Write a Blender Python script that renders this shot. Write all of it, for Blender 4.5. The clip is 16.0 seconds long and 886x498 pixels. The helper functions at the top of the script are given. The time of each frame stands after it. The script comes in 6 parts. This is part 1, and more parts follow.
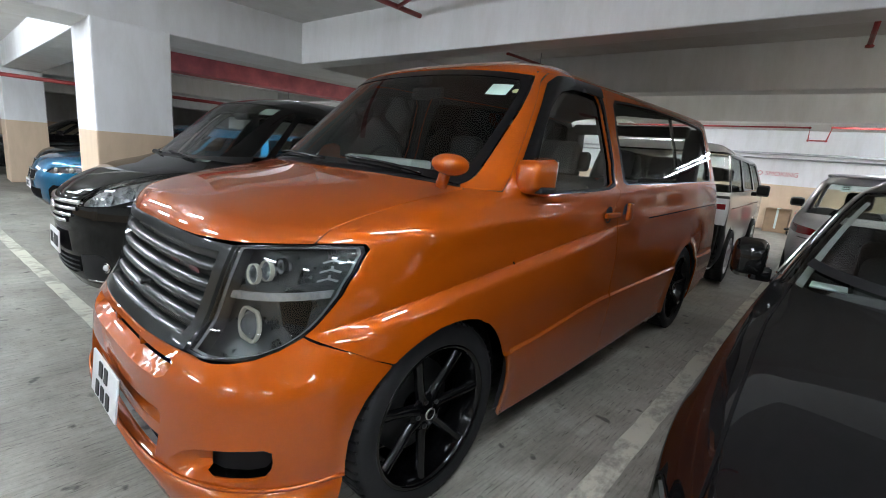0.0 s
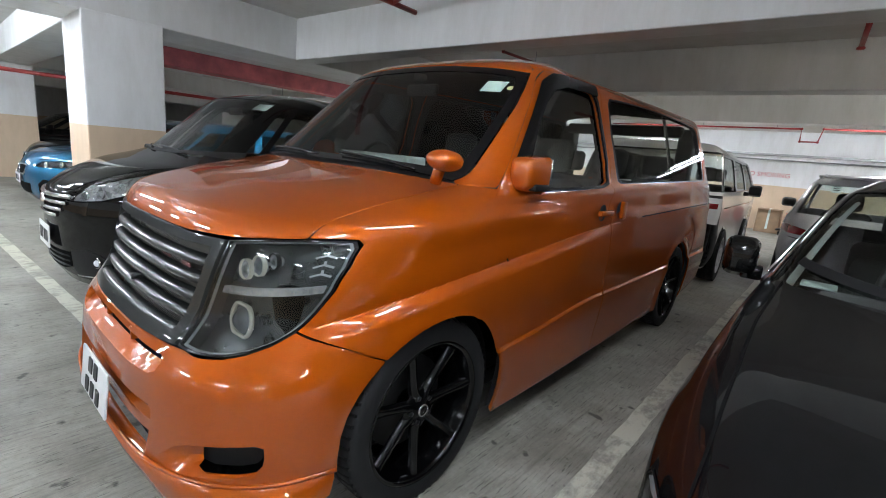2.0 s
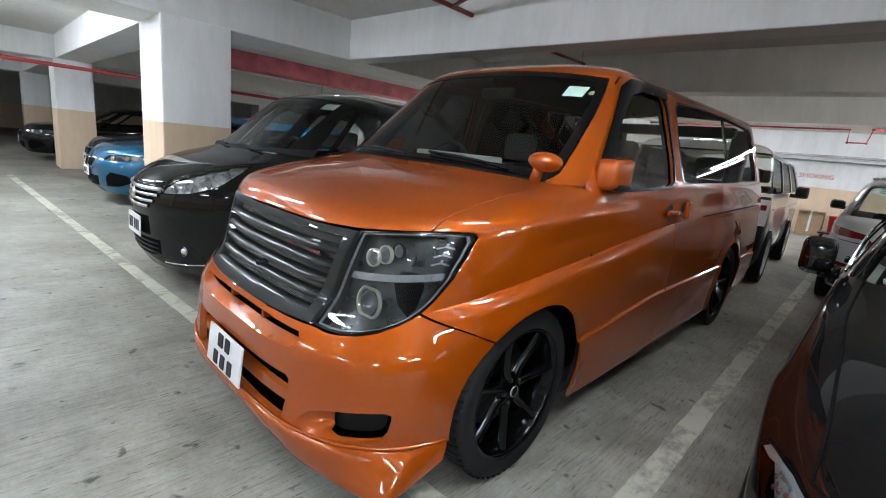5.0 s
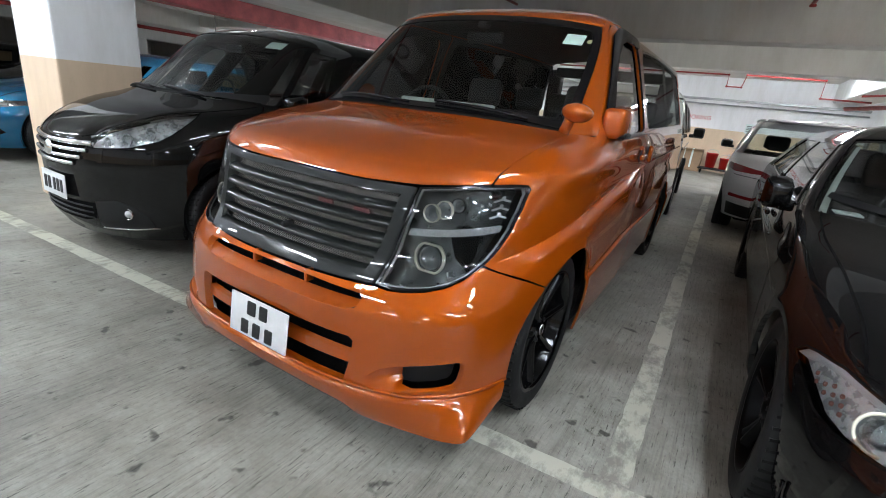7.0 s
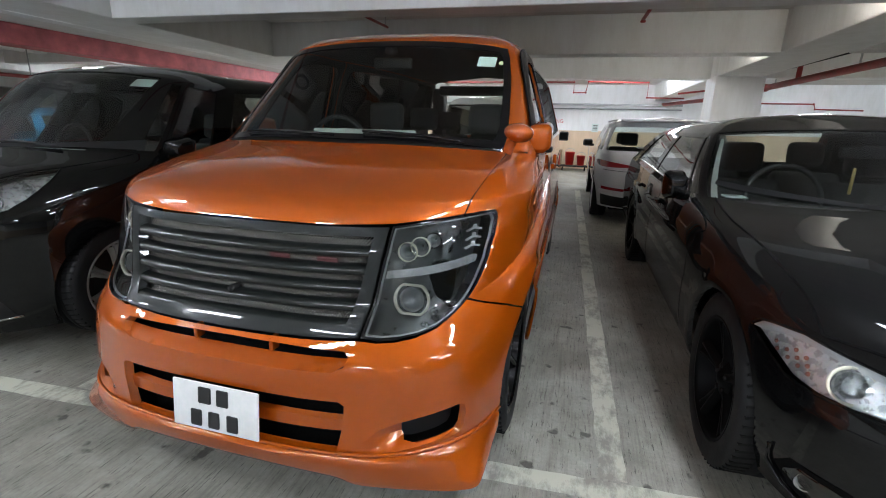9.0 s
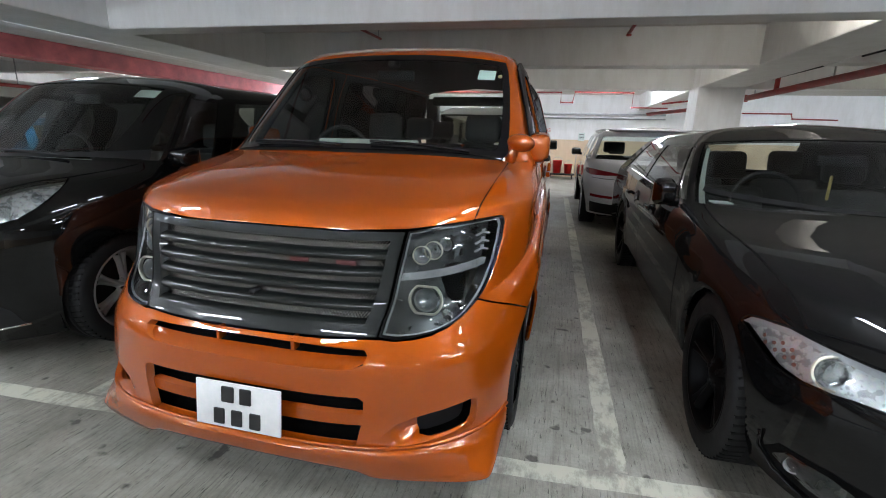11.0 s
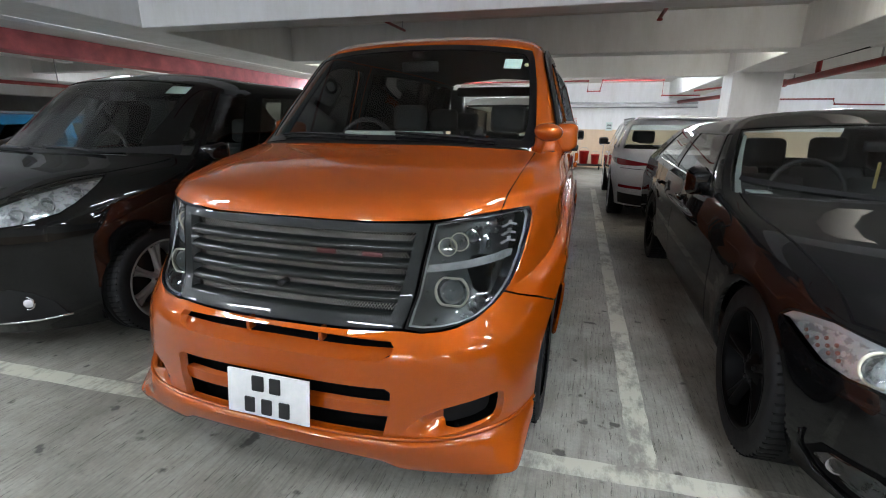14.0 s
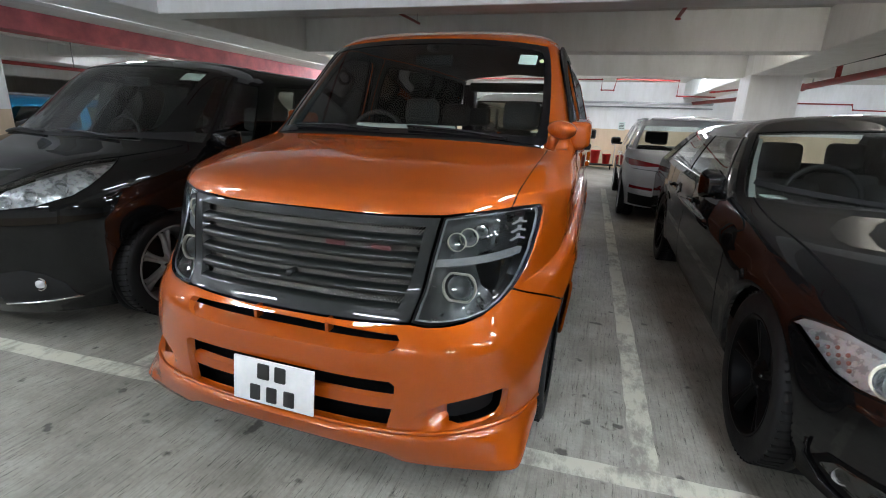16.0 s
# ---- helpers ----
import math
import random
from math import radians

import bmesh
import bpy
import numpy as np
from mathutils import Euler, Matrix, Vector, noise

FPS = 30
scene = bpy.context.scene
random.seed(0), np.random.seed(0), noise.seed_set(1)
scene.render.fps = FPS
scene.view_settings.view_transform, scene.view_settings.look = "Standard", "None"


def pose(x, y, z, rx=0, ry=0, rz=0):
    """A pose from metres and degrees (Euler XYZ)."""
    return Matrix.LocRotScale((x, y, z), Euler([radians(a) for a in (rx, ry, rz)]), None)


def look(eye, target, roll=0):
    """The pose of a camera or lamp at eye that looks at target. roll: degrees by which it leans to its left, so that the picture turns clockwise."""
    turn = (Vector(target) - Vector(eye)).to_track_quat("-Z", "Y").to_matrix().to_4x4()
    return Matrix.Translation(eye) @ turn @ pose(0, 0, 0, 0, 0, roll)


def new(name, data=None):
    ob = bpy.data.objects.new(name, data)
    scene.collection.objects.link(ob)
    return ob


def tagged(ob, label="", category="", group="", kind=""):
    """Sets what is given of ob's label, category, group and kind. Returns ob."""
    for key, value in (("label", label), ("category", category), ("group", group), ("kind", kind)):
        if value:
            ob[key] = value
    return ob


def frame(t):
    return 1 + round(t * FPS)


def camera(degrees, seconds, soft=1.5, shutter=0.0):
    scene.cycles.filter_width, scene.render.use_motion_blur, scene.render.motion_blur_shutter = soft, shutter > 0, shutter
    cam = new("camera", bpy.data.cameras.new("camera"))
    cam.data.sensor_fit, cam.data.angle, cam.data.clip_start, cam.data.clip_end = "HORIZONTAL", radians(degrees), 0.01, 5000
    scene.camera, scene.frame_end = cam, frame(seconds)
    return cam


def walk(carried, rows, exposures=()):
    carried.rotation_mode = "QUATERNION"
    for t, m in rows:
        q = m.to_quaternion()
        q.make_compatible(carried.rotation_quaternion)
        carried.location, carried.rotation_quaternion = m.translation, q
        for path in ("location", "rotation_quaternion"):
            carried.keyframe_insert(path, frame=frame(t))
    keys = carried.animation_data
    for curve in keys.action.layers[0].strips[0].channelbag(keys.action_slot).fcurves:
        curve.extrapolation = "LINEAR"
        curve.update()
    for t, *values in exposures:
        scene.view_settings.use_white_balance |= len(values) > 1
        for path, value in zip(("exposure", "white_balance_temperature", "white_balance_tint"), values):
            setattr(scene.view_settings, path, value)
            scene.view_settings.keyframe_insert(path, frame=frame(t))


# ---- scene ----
cam = camera(88.4, 16.0, 1.0)
PATH = [
    (0, (1.804, -0.261, 1.276), (0.509, 1.208, 0.869), 4.9),
    (0.5, (1.801, -0.253, 1.268), (0.526, 1.235, 0.869), 5.2),
    (1, (1.809, -0.254, 1.269), (0.551, 1.247, 0.864), 5.4),
    (1.5, (1.809, -0.256, 1.267), (0.548, 1.242, 0.861), 5.5),
    (2, (1.805, -0.259, 1.269), (0.53, 1.226, 0.857), 5.4),
    (2.5, (1.802, -0.258, 1.268), (0.515, 1.217, 0.858), 5.2),
    (3, (1.808, -0.257, 1.267), (0.518, 1.211, 0.841), 5.2),
    (3.5, (1.821, -0.262, 1.259), (0.516, 1.191, 0.828), 5.5),
    (4, (1.813, -0.298, 1.258), (0.476, 1.125, 0.823), 6.1),
    (4.5, (1.757, -0.427, 1.27), (0.416, 0.994, 0.844), 6.1),
    (4.7, (1.739, -0.483, 1.267), (0.395, 0.937, 0.842), 6.1),
    (6.8, (1.332, -0.874, 1.233), (0.26, 0.683, 0.582), 5.0),
    (7, (1.313, -0.89, 1.244), (0.353, 0.749, 0.619), 6.3),
    (7.5, (1.234, -0.855, 1.245), (0.364, 0.86, 0.697), 5.3),
    (8, (1.136, -0.822, 1.25), (0.281, 0.905, 0.716), 5.0),
    (8.5, (1.07, -0.836, 1.253), (0.395, 0.976, 0.739), 2.8),
    (8.7, (1.024, -0.875, 1.259), (0.471, 0.974, 0.736), 1.4),
    (10.8, (0.958, -1.044, 1.272), (0.506, 0.841, 0.78), 1.8),
    (11, (0.948, -1.044, 1.269), (0.481, 0.839, 0.783), 1.5),
    (11.5, (0.937, -1.054, 1.27), (0.428, 0.82, 0.791), 0.9),
    (12, (0.928, -1.057, 1.268), (0.4, 0.813, 0.793), 0.7),
    (12.5, (0.933, -1.062, 1.27), (0.396, 0.805, 0.797), 0.7),
    (13, (0.94, -1.056, 1.272), (0.394, 0.803, 0.777), 0.6),
    (13.5, (0.943, -1.047, 1.267), (0.382, 0.806, 0.764), 0.5),
    (14, (0.939, -1.034, 1.262), (0.373, 0.812, 0.743), 0.6),
    (14.5, (0.933, -1.017, 1.256), (0.366, 0.824, 0.716), 1.0),
    (15, (0.926, -1.006, 1.255), (0.346, 0.825, 0.695), 1.6),
    (15.5, (0.925, -1.005, 1.254), (0.335, 0.82, 0.685), 2.2),
    (16, (0.931, -1.032, 1.261), (0.339, 0.8, 0.72), 2.3),
]
walk(cam, [(t, look(eye, target, roll)) for t, eye, target, roll in PATH])
from mathutils.geometry import delaunay_2d_cdt

world = bpy.data.worlds.new("indoors")
world.use_nodes = True
world.node_tree.nodes["Background"].inputs["Color"].default_value = (0.6, 0.65, 0.7, 1)
world.node_tree.nodes["Background"].inputs["Strength"].default_value = 0.0006
scene.world = world
scene.view_settings.exposure = 0.48

# ---------------------------------------------------------------- tools
def pchip(ys):
    """A monotone cubic through the rows of ys at 0, 1, 2 ..., all columns at once."""
    ys = np.array(ys, float)
    d = np.diff(ys, axis=0)
    m = np.zeros(ys.shape)
    m[0], m[-1] = d[0], d[-1]
    p, q = d[:-1], d[1:]
    m[1:-1] = np.where(p * q > 0, 2 * p * q / np.where(p * q > 0, p + q, 1), 0)

    def f(t):
        t = np.minimum(np.maximum(t, 0), len(ys) - 1)
        i = np.minimum(t.astype(int), len(ys) - 2)
        s = (t - i)[..., None]
        r = 1 - s
        return np.moveaxis((ys[i] * (1 + 2 * s) + m[i] * s) * r * r + (ys[i + 1] * (3 - 2 * s) - m[i + 1] * r) * s * s, -1, 0)
    return f


def smooth(a, b, x):
    t = np.minimum(np.maximum((x - a) / (b - a), 0), 1)
    return t * t * (3 - 2 * t)


class Shell:
    """A car's skin. Rows from the sill to the roof's middle line, each a U from the nose's centre round the corner to the tail:
    nose y, y where the corner ends, tail y, half width, squareness, z at the nose, z at the side, rise to the tail."""

    def __init__(self, rows, bulge=None, taper=0.03):
        self.cols = pchip(rows)
        self.top, self.bulge, self.taper = len(rows) - 1, bulge, taper
        self.gu, self.gv = np.meshgrid(np.linspace(-2, 2, 181), np.linspace(0, self.top, 121), indexing="ij")
        self.table = self.at(self.gu, self.gv)

    def base(self, u, v):
        yf, yk, yr, xs, n, zf, zs, dz = self.cols(v)
        a = np.abs(u)
        th = np.minimum(a, 1) * math.pi / 2
        s, c = np.sin(th), np.cos(th)
        r = (s ** n + np.maximum(c, 0) ** n) ** (1 / n)
        w = np.clip(a - 1, 0, 1)
        x = xs * s / r * (1 - self.taper * w * w)
        y = np.where(a > 1, yk + (yr - yk) * w, yf + (yk - yf) * (1 - c / r))
        z = zf + (zs - zf) * smooth(0.1, 1.05, a) + dz * w
        return np.stack([x * np.sign(u), y, z], -1)

    def _normal(self, f, u, v, h=0.004):
        a = f(np.clip(u + h, -2, 2), v) - f(np.clip(u - h, -2, 2), v)
        b = f(u, np.clip(v + h * 2, 0, self.top)) - f(u, np.clip(v - h * 2, 0, self.top))
        n = np.cross(a, b)
        size = np.linalg.norm(n, axis=-1, keepdims=True)
        return np.where(size > 1e-12, n / np.maximum(size, 1e-12), np.array([0, 0, 1.0]))

    def at(self, u, v):
        p = self.base(u, v)
        if self.bulge:
            p = p + self._normal(self.base, u, v) * self.bulge(np.abs(p[..., 0]), p[..., 1], p[..., 2])[..., None]
        return p

    def normal(self, u, v):
        return self._normal(self.at, u, v)

    def find(self, how, a, b):
        """The u, v at which the skin shows at (a, b) from the front ("f": x, z), the side ("s": y, z) or above ("t": x, y)."""
        i, j = {"f": (0, 2), "s": (1, 2), "t": (0, 1)}[how]
        d = (self.table[..., i] - a) ** 2 + (self.table[..., j] - b) ** 2
        if how == "f":
            d = d + 9 * (np.abs(self.gu) > 1.02)
        elif how == "s":
            d = d + 9 * (self.gu < 0.35)
        else:
            d = d + 9 * (np.abs(self.gu) > 1.3) + 9 * (self.table[..., 2] < 0.6)
        k = np.unravel_index(np.argmin(d), d.shape)
        u, v = self.gu[k], self.gv[k]
        for _ in range(7):
            p = self.at(np.array([u, u + 1e-4, u]), np.array([v, v, v + 1e-4]))[:, [i, j]]
            (a0, c0), (b0, d0) = (p[1] - p[0]) / 1e-4, (p[2] - p[0]) / 1e-4
            ea, eb, det = a - p[0, 0], b - p[0, 1], a0 * d0 - b0 * c0
            if abs(det) < 1e-7 or ea * ea + eb * eb < 1e-8:
                break
            du, dv = (ea * d0 - eb * b0) / det, (eb * a0 - ea * c0) / det
            k = min(1, 0.1 / (max(abs(du), abs(dv)) + 1e-9))
            u, v = min(2.0, max(-2.0, u + du * k)), min(float(self.top), max(0.0, v + dv * k))
        return float(u), float(v)

    def loop(self, text):
        """A loop of u, v from lines such as "f .5,.9 .6,.8 s 1.2,.9 uv 1,3"."""
        out, how = [], "f"
        for word in text.split():
            if word in ("f", "s", "t", "uv"):
                how = word
                continue
            a, b = (float(q) for q in word.split(","))
            out.append((a, b) if how == "uv" else self.find(how, a, b))
        return out

    def arch(self, y, z, r, low, start=0, end=180, n=22):
        """A wheel arch's edge in u, v, from its front foot over the top to its rear foot."""
        out = []
        for k in range(n + 1):
            t = math.radians(180 - start - (end - start) * k / n)
            out.append(self.find("s", y + r * math.cos(t), max(low, z + r * math.sin(t))))
        return out


def inside(px, py, loop):
    hit = np.zeros(px.shape, bool)
    q = np.array(loop)
    for (x0, y0), (x1, y1) in zip(q, np.roll(q, -1, 0)):
        if y0 != y1:
            hit ^= ((y0 > py) != (y1 > py)) & (px < (x1 - x0) * (py - y0) / (y1 - y0) + x0)
    return hit


def mesh_of(name, verts, faces, normals=None, flat=False):
    me = bpy.data.meshes.new(name)
    me.from_pydata([tuple(v) for v in verts], [], [tuple(int(i) for i in f) for f in faces])
    me.update()
    if not flat:
        me.polygons.foreach_set("use_smooth", [True] * len(me.polygons))
    if normals is not None:
        me.normals_split_custom_set_from_vertices([tuple(n) for n in normals])
    return me


def hang(name, me, material, parent=None, label=""):
    ob = new(name, me)
    if material:
        me.materials.append(material)
    if parent:
        ob.parent = parent
    if label:
        ob["label"] = label
    return ob


def part(name, bm, material, parent, label="", smooth_shade=True, m=None):
    me = bpy.data.meshes.new(name)
    if m:
        bm.transform(m)
    bm.normal_update()
    bm.to_mesh(me)
    bm.free()
    if smooth_shade:
        me.polygons.foreach_set("use_smooth", [True] * len(me.polygons))
    return hang(name, me, material, parent, label)


def sheet_data(shell, loop, holes=(), off=0.0, thick=0.012, step=0.03, folds=()):
    rings = []
    for ring in (loop, *holes):
        q, dense = np.array(ring, float), []
        for a, b in zip(q, np.roll(q, -1, 0)):
            w = shell.at(np.array([a[0], b[0]]), np.array([a[1], b[1]]))
            k = max(1, int(np.ceil(max(np.linalg.norm(w[1] - w[0]), 1e-6) / step)))
            dense += [a + (b - a) * i / k for i in range(k)]
        rings.append(np.array(dense))
    alls = np.concatenate(rings)
    lo, hi = alls.min(0), alls.max(0)
    mid = (lo + hi) / 2
    tu, tv = np.linspace(lo[0], hi[0], 9), np.linspace(lo[1], hi[1], 9)
    gu, gv = np.meshgrid(tu, tv, indexing="ij")
    g = shell.at(gu, gv)
    su = max(np.linalg.norm(np.diff(g, axis=0), axis=-1).mean() / (tu[1] - tu[0] + 1e-9), 1e-3)
    sv = max(np.linalg.norm(np.diff(g, axis=1), axis=-1).mean() / (tv[1] - tv[0] + 1e-9), 1e-3)
    nu, nv = max(2, int((hi[0] - lo[0]) * su / step)), max(2, int((hi[1] - lo[1]) * sv / step))
    pu, pv = (a.ravel() for a in np.meshgrid(np.linspace(lo[0], hi[0], nu + 1)[1:-1], np.linspace(lo[1], hi[1], nv + 1)[1:-1]))
    if len(pu):
        ok = inside(pu, pv, rings[0])
        for ring in rings[1:]:
            ok &= ~inside(pu, pv, ring)
        pu, pv = pu[ok], pv[ok]
    if len(pu):
        d = np.min(((pu[:, None] - alls[None, :, 0]) * su) ** 2 + ((pv[:, None] - alls[None, :, 1]) * sv) ** 2, axis=1)
        pu, pv = pu[d > (0.4 * step) ** 2], pv[d > (0.4 * step) ** 2]
    kept = []
    for fold in folds:
        f = np.array(fold)
        f = f[(f[:, 0] > lo[0]) & (f[:, 0] < hi[0])]
        if len(f):
            ok = inside(f[:, 0], f[:, 1], rings[0])
            for ring in rings[1:]:
                ok &= ~inside(f[:, 0], f[:, 1], ring)
            f = f[ok]
        if len(f):
            d = np.min(((f[:, None, 0] - alls[None, :, 0]) * su) ** 2 + ((f[:, None, 1] - alls[None, :, 1]) * sv) ** 2, axis=1)
            f = f[d > 0.004 ** 2]
        if len(f) and len(pu):
            d = np.min(((pu[:, None] - f[None, :, 0]) * su) ** 2 + ((pv[:, None] - f[None, :, 1]) * sv) ** 2, axis=1)
            pu, pv = pu[d > 0.012 ** 2], pv[d > 0.012 ** 2]
        if len(f):
            kept.append(f)
    for f in kept:
        pu, pv = np.concatenate([pu, f[:, 0]]), np.concatenate([pv, f[:, 1]])
    pts = [Vector((a * su, b * sv)) for a, b in alls] + [Vector((a * su, b * sv)) for a, b in zip(pu, pv)]
    edges, base = [], 0
    for ring in rings:
        edges += [(base + i, base + (i + 1) % len(ring)) for i in range(len(ring))]
        base += len(ring)
    from_cdt = delaunay_2d_cdt(pts, edges, [], 0, 1e-6)
    uv = np.array([(p[0] / su, p[1] / sv) for p in from_cdt[0]])
    tris = np.array([f for f in from_cdt[2]])
    cen = uv[tris].mean(1)
    ok = inside(cen[:, 0], cen[:, 1], rings[0])
    for ring in rings[1:]:
        ok &= ~inside(cen[:, 0], cen[:, 1], ring)
    tris = tris[ok]
    p, n = shell.at(uv[:, 0], uv[:, 1]), shell.normal(uv[:, 0], uv[:, 1])
    p = p + n * off
    a, b, c = p[tris[:, 0]], p[tris[:, 1]], p[tris[:, 2]]
    flip = (np.cross(b - a, c - a) * n[tris[:, 0]]).sum(-1) < 0
    tris[flip] = tris[flip][:, ::-1]
    faces = [tuple(t) for t in tris]
    if thick:
        count = {}
        for t in tris:
            for i in range(3):
                e = (t[i], t[(i + 1) % 3])
                count[e] = True
        rim = [e for e in count if (e[1], e[0]) not in count]
        k = len(p)
        p = np.concatenate([p, p - n * thick])
        n = np.concatenate([n, n])
        faces += [(e[1], e[0], e[0] + k, e[1] + k) for e in rim]
    return p, faces, n


def sheet(name, shell, loop, material, parent, holes=(), off=0.0, thick=0.012, step=0.03, label="", both=False, bent=None, folds=()):
    """A panel cut out of a shell along a loop, with a turned-in edge; both: its mirror image on the other side as well."""
    if isinstance(loop, str):
        loop = shell.loop(loop)
    holes = [shell.loop(h) if isinstance(h, str) else h for h in holes]
    p, faces, n = sheet_data(shell, loop, holes, off, thick, step, folds)
    if bent:
        p, n = bent(p), None
    made = [hang(name, mesh_of(name, p, faces, n), material, parent, label)]
    if both:
        q, m = p * (-1, 1, 1), None if n is None else n * (-1, 1, 1)
        made.append(hang(name, mesh_of(name, q, [f[::-1] for f in faces], m), material, parent, label))
    if bent:
        for ob in made:
            ob.data.set_sharp_from_angle(angle=radians(35))
    return made


def mirrored(loop):
    return [(-u, v) for u, v in loop]


def box(x0, x1, y0, y1, z0, z1, bevel=0.0, seg=2):
    bm = bmesh.new()
    bmesh.ops.create_cube(bm, size=1.0, matrix=Matrix.Translation(((x0 + x1) / 2, (y0 + y1) / 2, (z0 + z1) / 2)) @ Matrix.Diagonal((x1 - x0, y1 - y0, z1 - z0, 1)))
    if bevel:
        bmesh.ops.bevel(bm, geom=bm.edges[:], offset=bevel, segments=seg, affect="EDGES", profile=0.5)
    return bm


def lathe(profile, n=40, axis="x"):
    """A turned shape from (radius, along) pairs, round the x axis (or z)."""
    bm = bmesh.new()
    rings = []
    for r, a in profile:
        ring = []
        for k in range(n):
            t = 2 * math.pi * k / n
            co = (a, r * math.cos(t), r * math.sin(t)) if axis == "x" else (r * math.cos(t), r * math.sin(t), a)
            ring.append(bm.verts.new(co))
        rings.append(ring)
    for a, b in zip(rings, rings[1:]):
        for k in range(n):
            bm.faces.new((a[k], a[(k + 1) % n], b[(k + 1) % n], b[k]))
    bmesh.ops.remove_doubles(bm, verts=bm.verts[:], dist=1e-5)
    bmesh.ops.recalc_face_normals(bm, faces=bm.faces[:])
    return bm


def tube(points, r, n=8, closed=False):
    """A round bar along points."""
    bm = bmesh.new()
    pts = [Vector(p) for p in points]
    rings = []
    for i, p in enumerate(pts):
        if closed:
            d = pts[(i + 1) % len(pts)] - pts[i - 1]
        else:
            d = pts[min(i + 1, len(pts) - 1)] - pts[max(i - 1, 0)]
        d.normalize()
        side = d.cross(Vector((0, 0, 1)))
        if side.length < 0.05:
            side = d.cross(Vector((0, 1, 0)))
        side.normalize()
        up = side.cross(d)
        rings.append([bm.verts.new(p + (side * math.cos(2 * math.pi * k / n) + up * math.sin(2 * math.pi * k / n)) * r) for k in range(n)])
    pairs = list(zip(rings, rings[1:])) + ([(rings[-1], rings[0])] if closed else [])
    for a, b in pairs:
        for k in range(n):
            bm.faces.new((a[k], a[(k + 1) % n], b[(k + 1) % n], b[k]))
    if not closed:
        bm.faces.new(rings[0][::-1])
        bm.faces.new(rings[-1])
    bmesh.ops.recalc_face_normals(bm, faces=bm.faces[:])
    return bm


def joined(*bms):
    out = bmesh.new()
    for b in bms:
        me = bpy.data.meshes.new("tmp")
        b.to_mesh(me)
        b.free()
        out.from_mesh(me)
        bpy.data.meshes.remove(me)
    return out


def slab(points, depth, axis="y"):
    """A flat outline of (a, b) pairs pushed to a depth: in x, z along y; in y, z along x; in x, y along z."""
    bm = bmesh.new()
    put = {"y": lambda a, b, d: (a, d, b), "x": lambda a, b, d: (d, a, b), "z": lambda a, b, d: (a, b, d)}[axis]
    one = [bm.verts.new(put(a, b, 0)) for a, b in points]
    two = [bm.verts.new(put(a, b, depth)) for a, b in points]
    bm.faces.new(one)
    bm.faces.new(two[::-1])
    k = len(one)
    for i in range(k):
        bm.faces.new((one[i], two[i], two[(i + 1) % k], one[(i + 1) % k]))
    bmesh.ops.recalc_face_normals(bm, faces=bm.faces[:])
    return bm


def thing(name, label, category, group="", at=(0, 0, 0), turn=0):
    e = new(name)
    e.matrix_basis = pose(*at, 0, 0, turn)
    return tagged(e, label, category, group)

# ---------------------------------------------------------------- materials
def shader(name):
    m = bpy.data.materials.new(name)
    m.use_nodes = True
    return m, m.node_tree.nodes, m.node_tree.links, m.node_tree.nodes["Principled BSDF"]


def noise_of(nodes, links, scale, detail=4, rough=0.6, stretch=None):
    co = nodes.new("ShaderNodeTexCoord")
    t = nodes.new("ShaderNodeTexNoise")
    t.inputs["Scale"].default_value, t.inputs["Detail"].default_value, t.inputs["Roughness"].default_value = scale, detail, rough
    if stretch:
        mp = nodes.new("ShaderNodeMapping")
        mp.inputs["Scale"].default_value = stretch
        links.new(co.outputs["Object"], mp.inputs["Vector"])
        links.new(mp.outputs["Vector"], t.inputs["Vector"])
    else:
        links.new(co.outputs["Object"], t.inputs["Vector"])
    return t


def ramp(nodes, links, source, stops):
    r = nodes.new("ShaderNodeValToRGB")
    links.new(source, r.inputs["Fac"])
    el = r.color_ramp.elements
    while len(el) < len(stops):
        el.new(0.5)
    for e, (at, c) in zip(el, stops):
        e.position, e.color = at, (*(c if isinstance(c, tuple) else (c, c, c)), 1)
    return r


def mixed(nodes, links, kind, fac, a, b):
    n = nodes.new("ShaderNodeMix")
    n.data_type, n.blend_type = "RGBA", kind
    for sock, val in ((n.inputs["Factor"], fac), (n.inputs[6], a), (n.inputs[7], b)):
        if isinstance(val, bpy.types.NodeSocket):
            links.new(val, sock)
        else:
            sock.default_value = val if isinstance(val, (float, int)) else (*val, 1)
    return n.outputs[2]


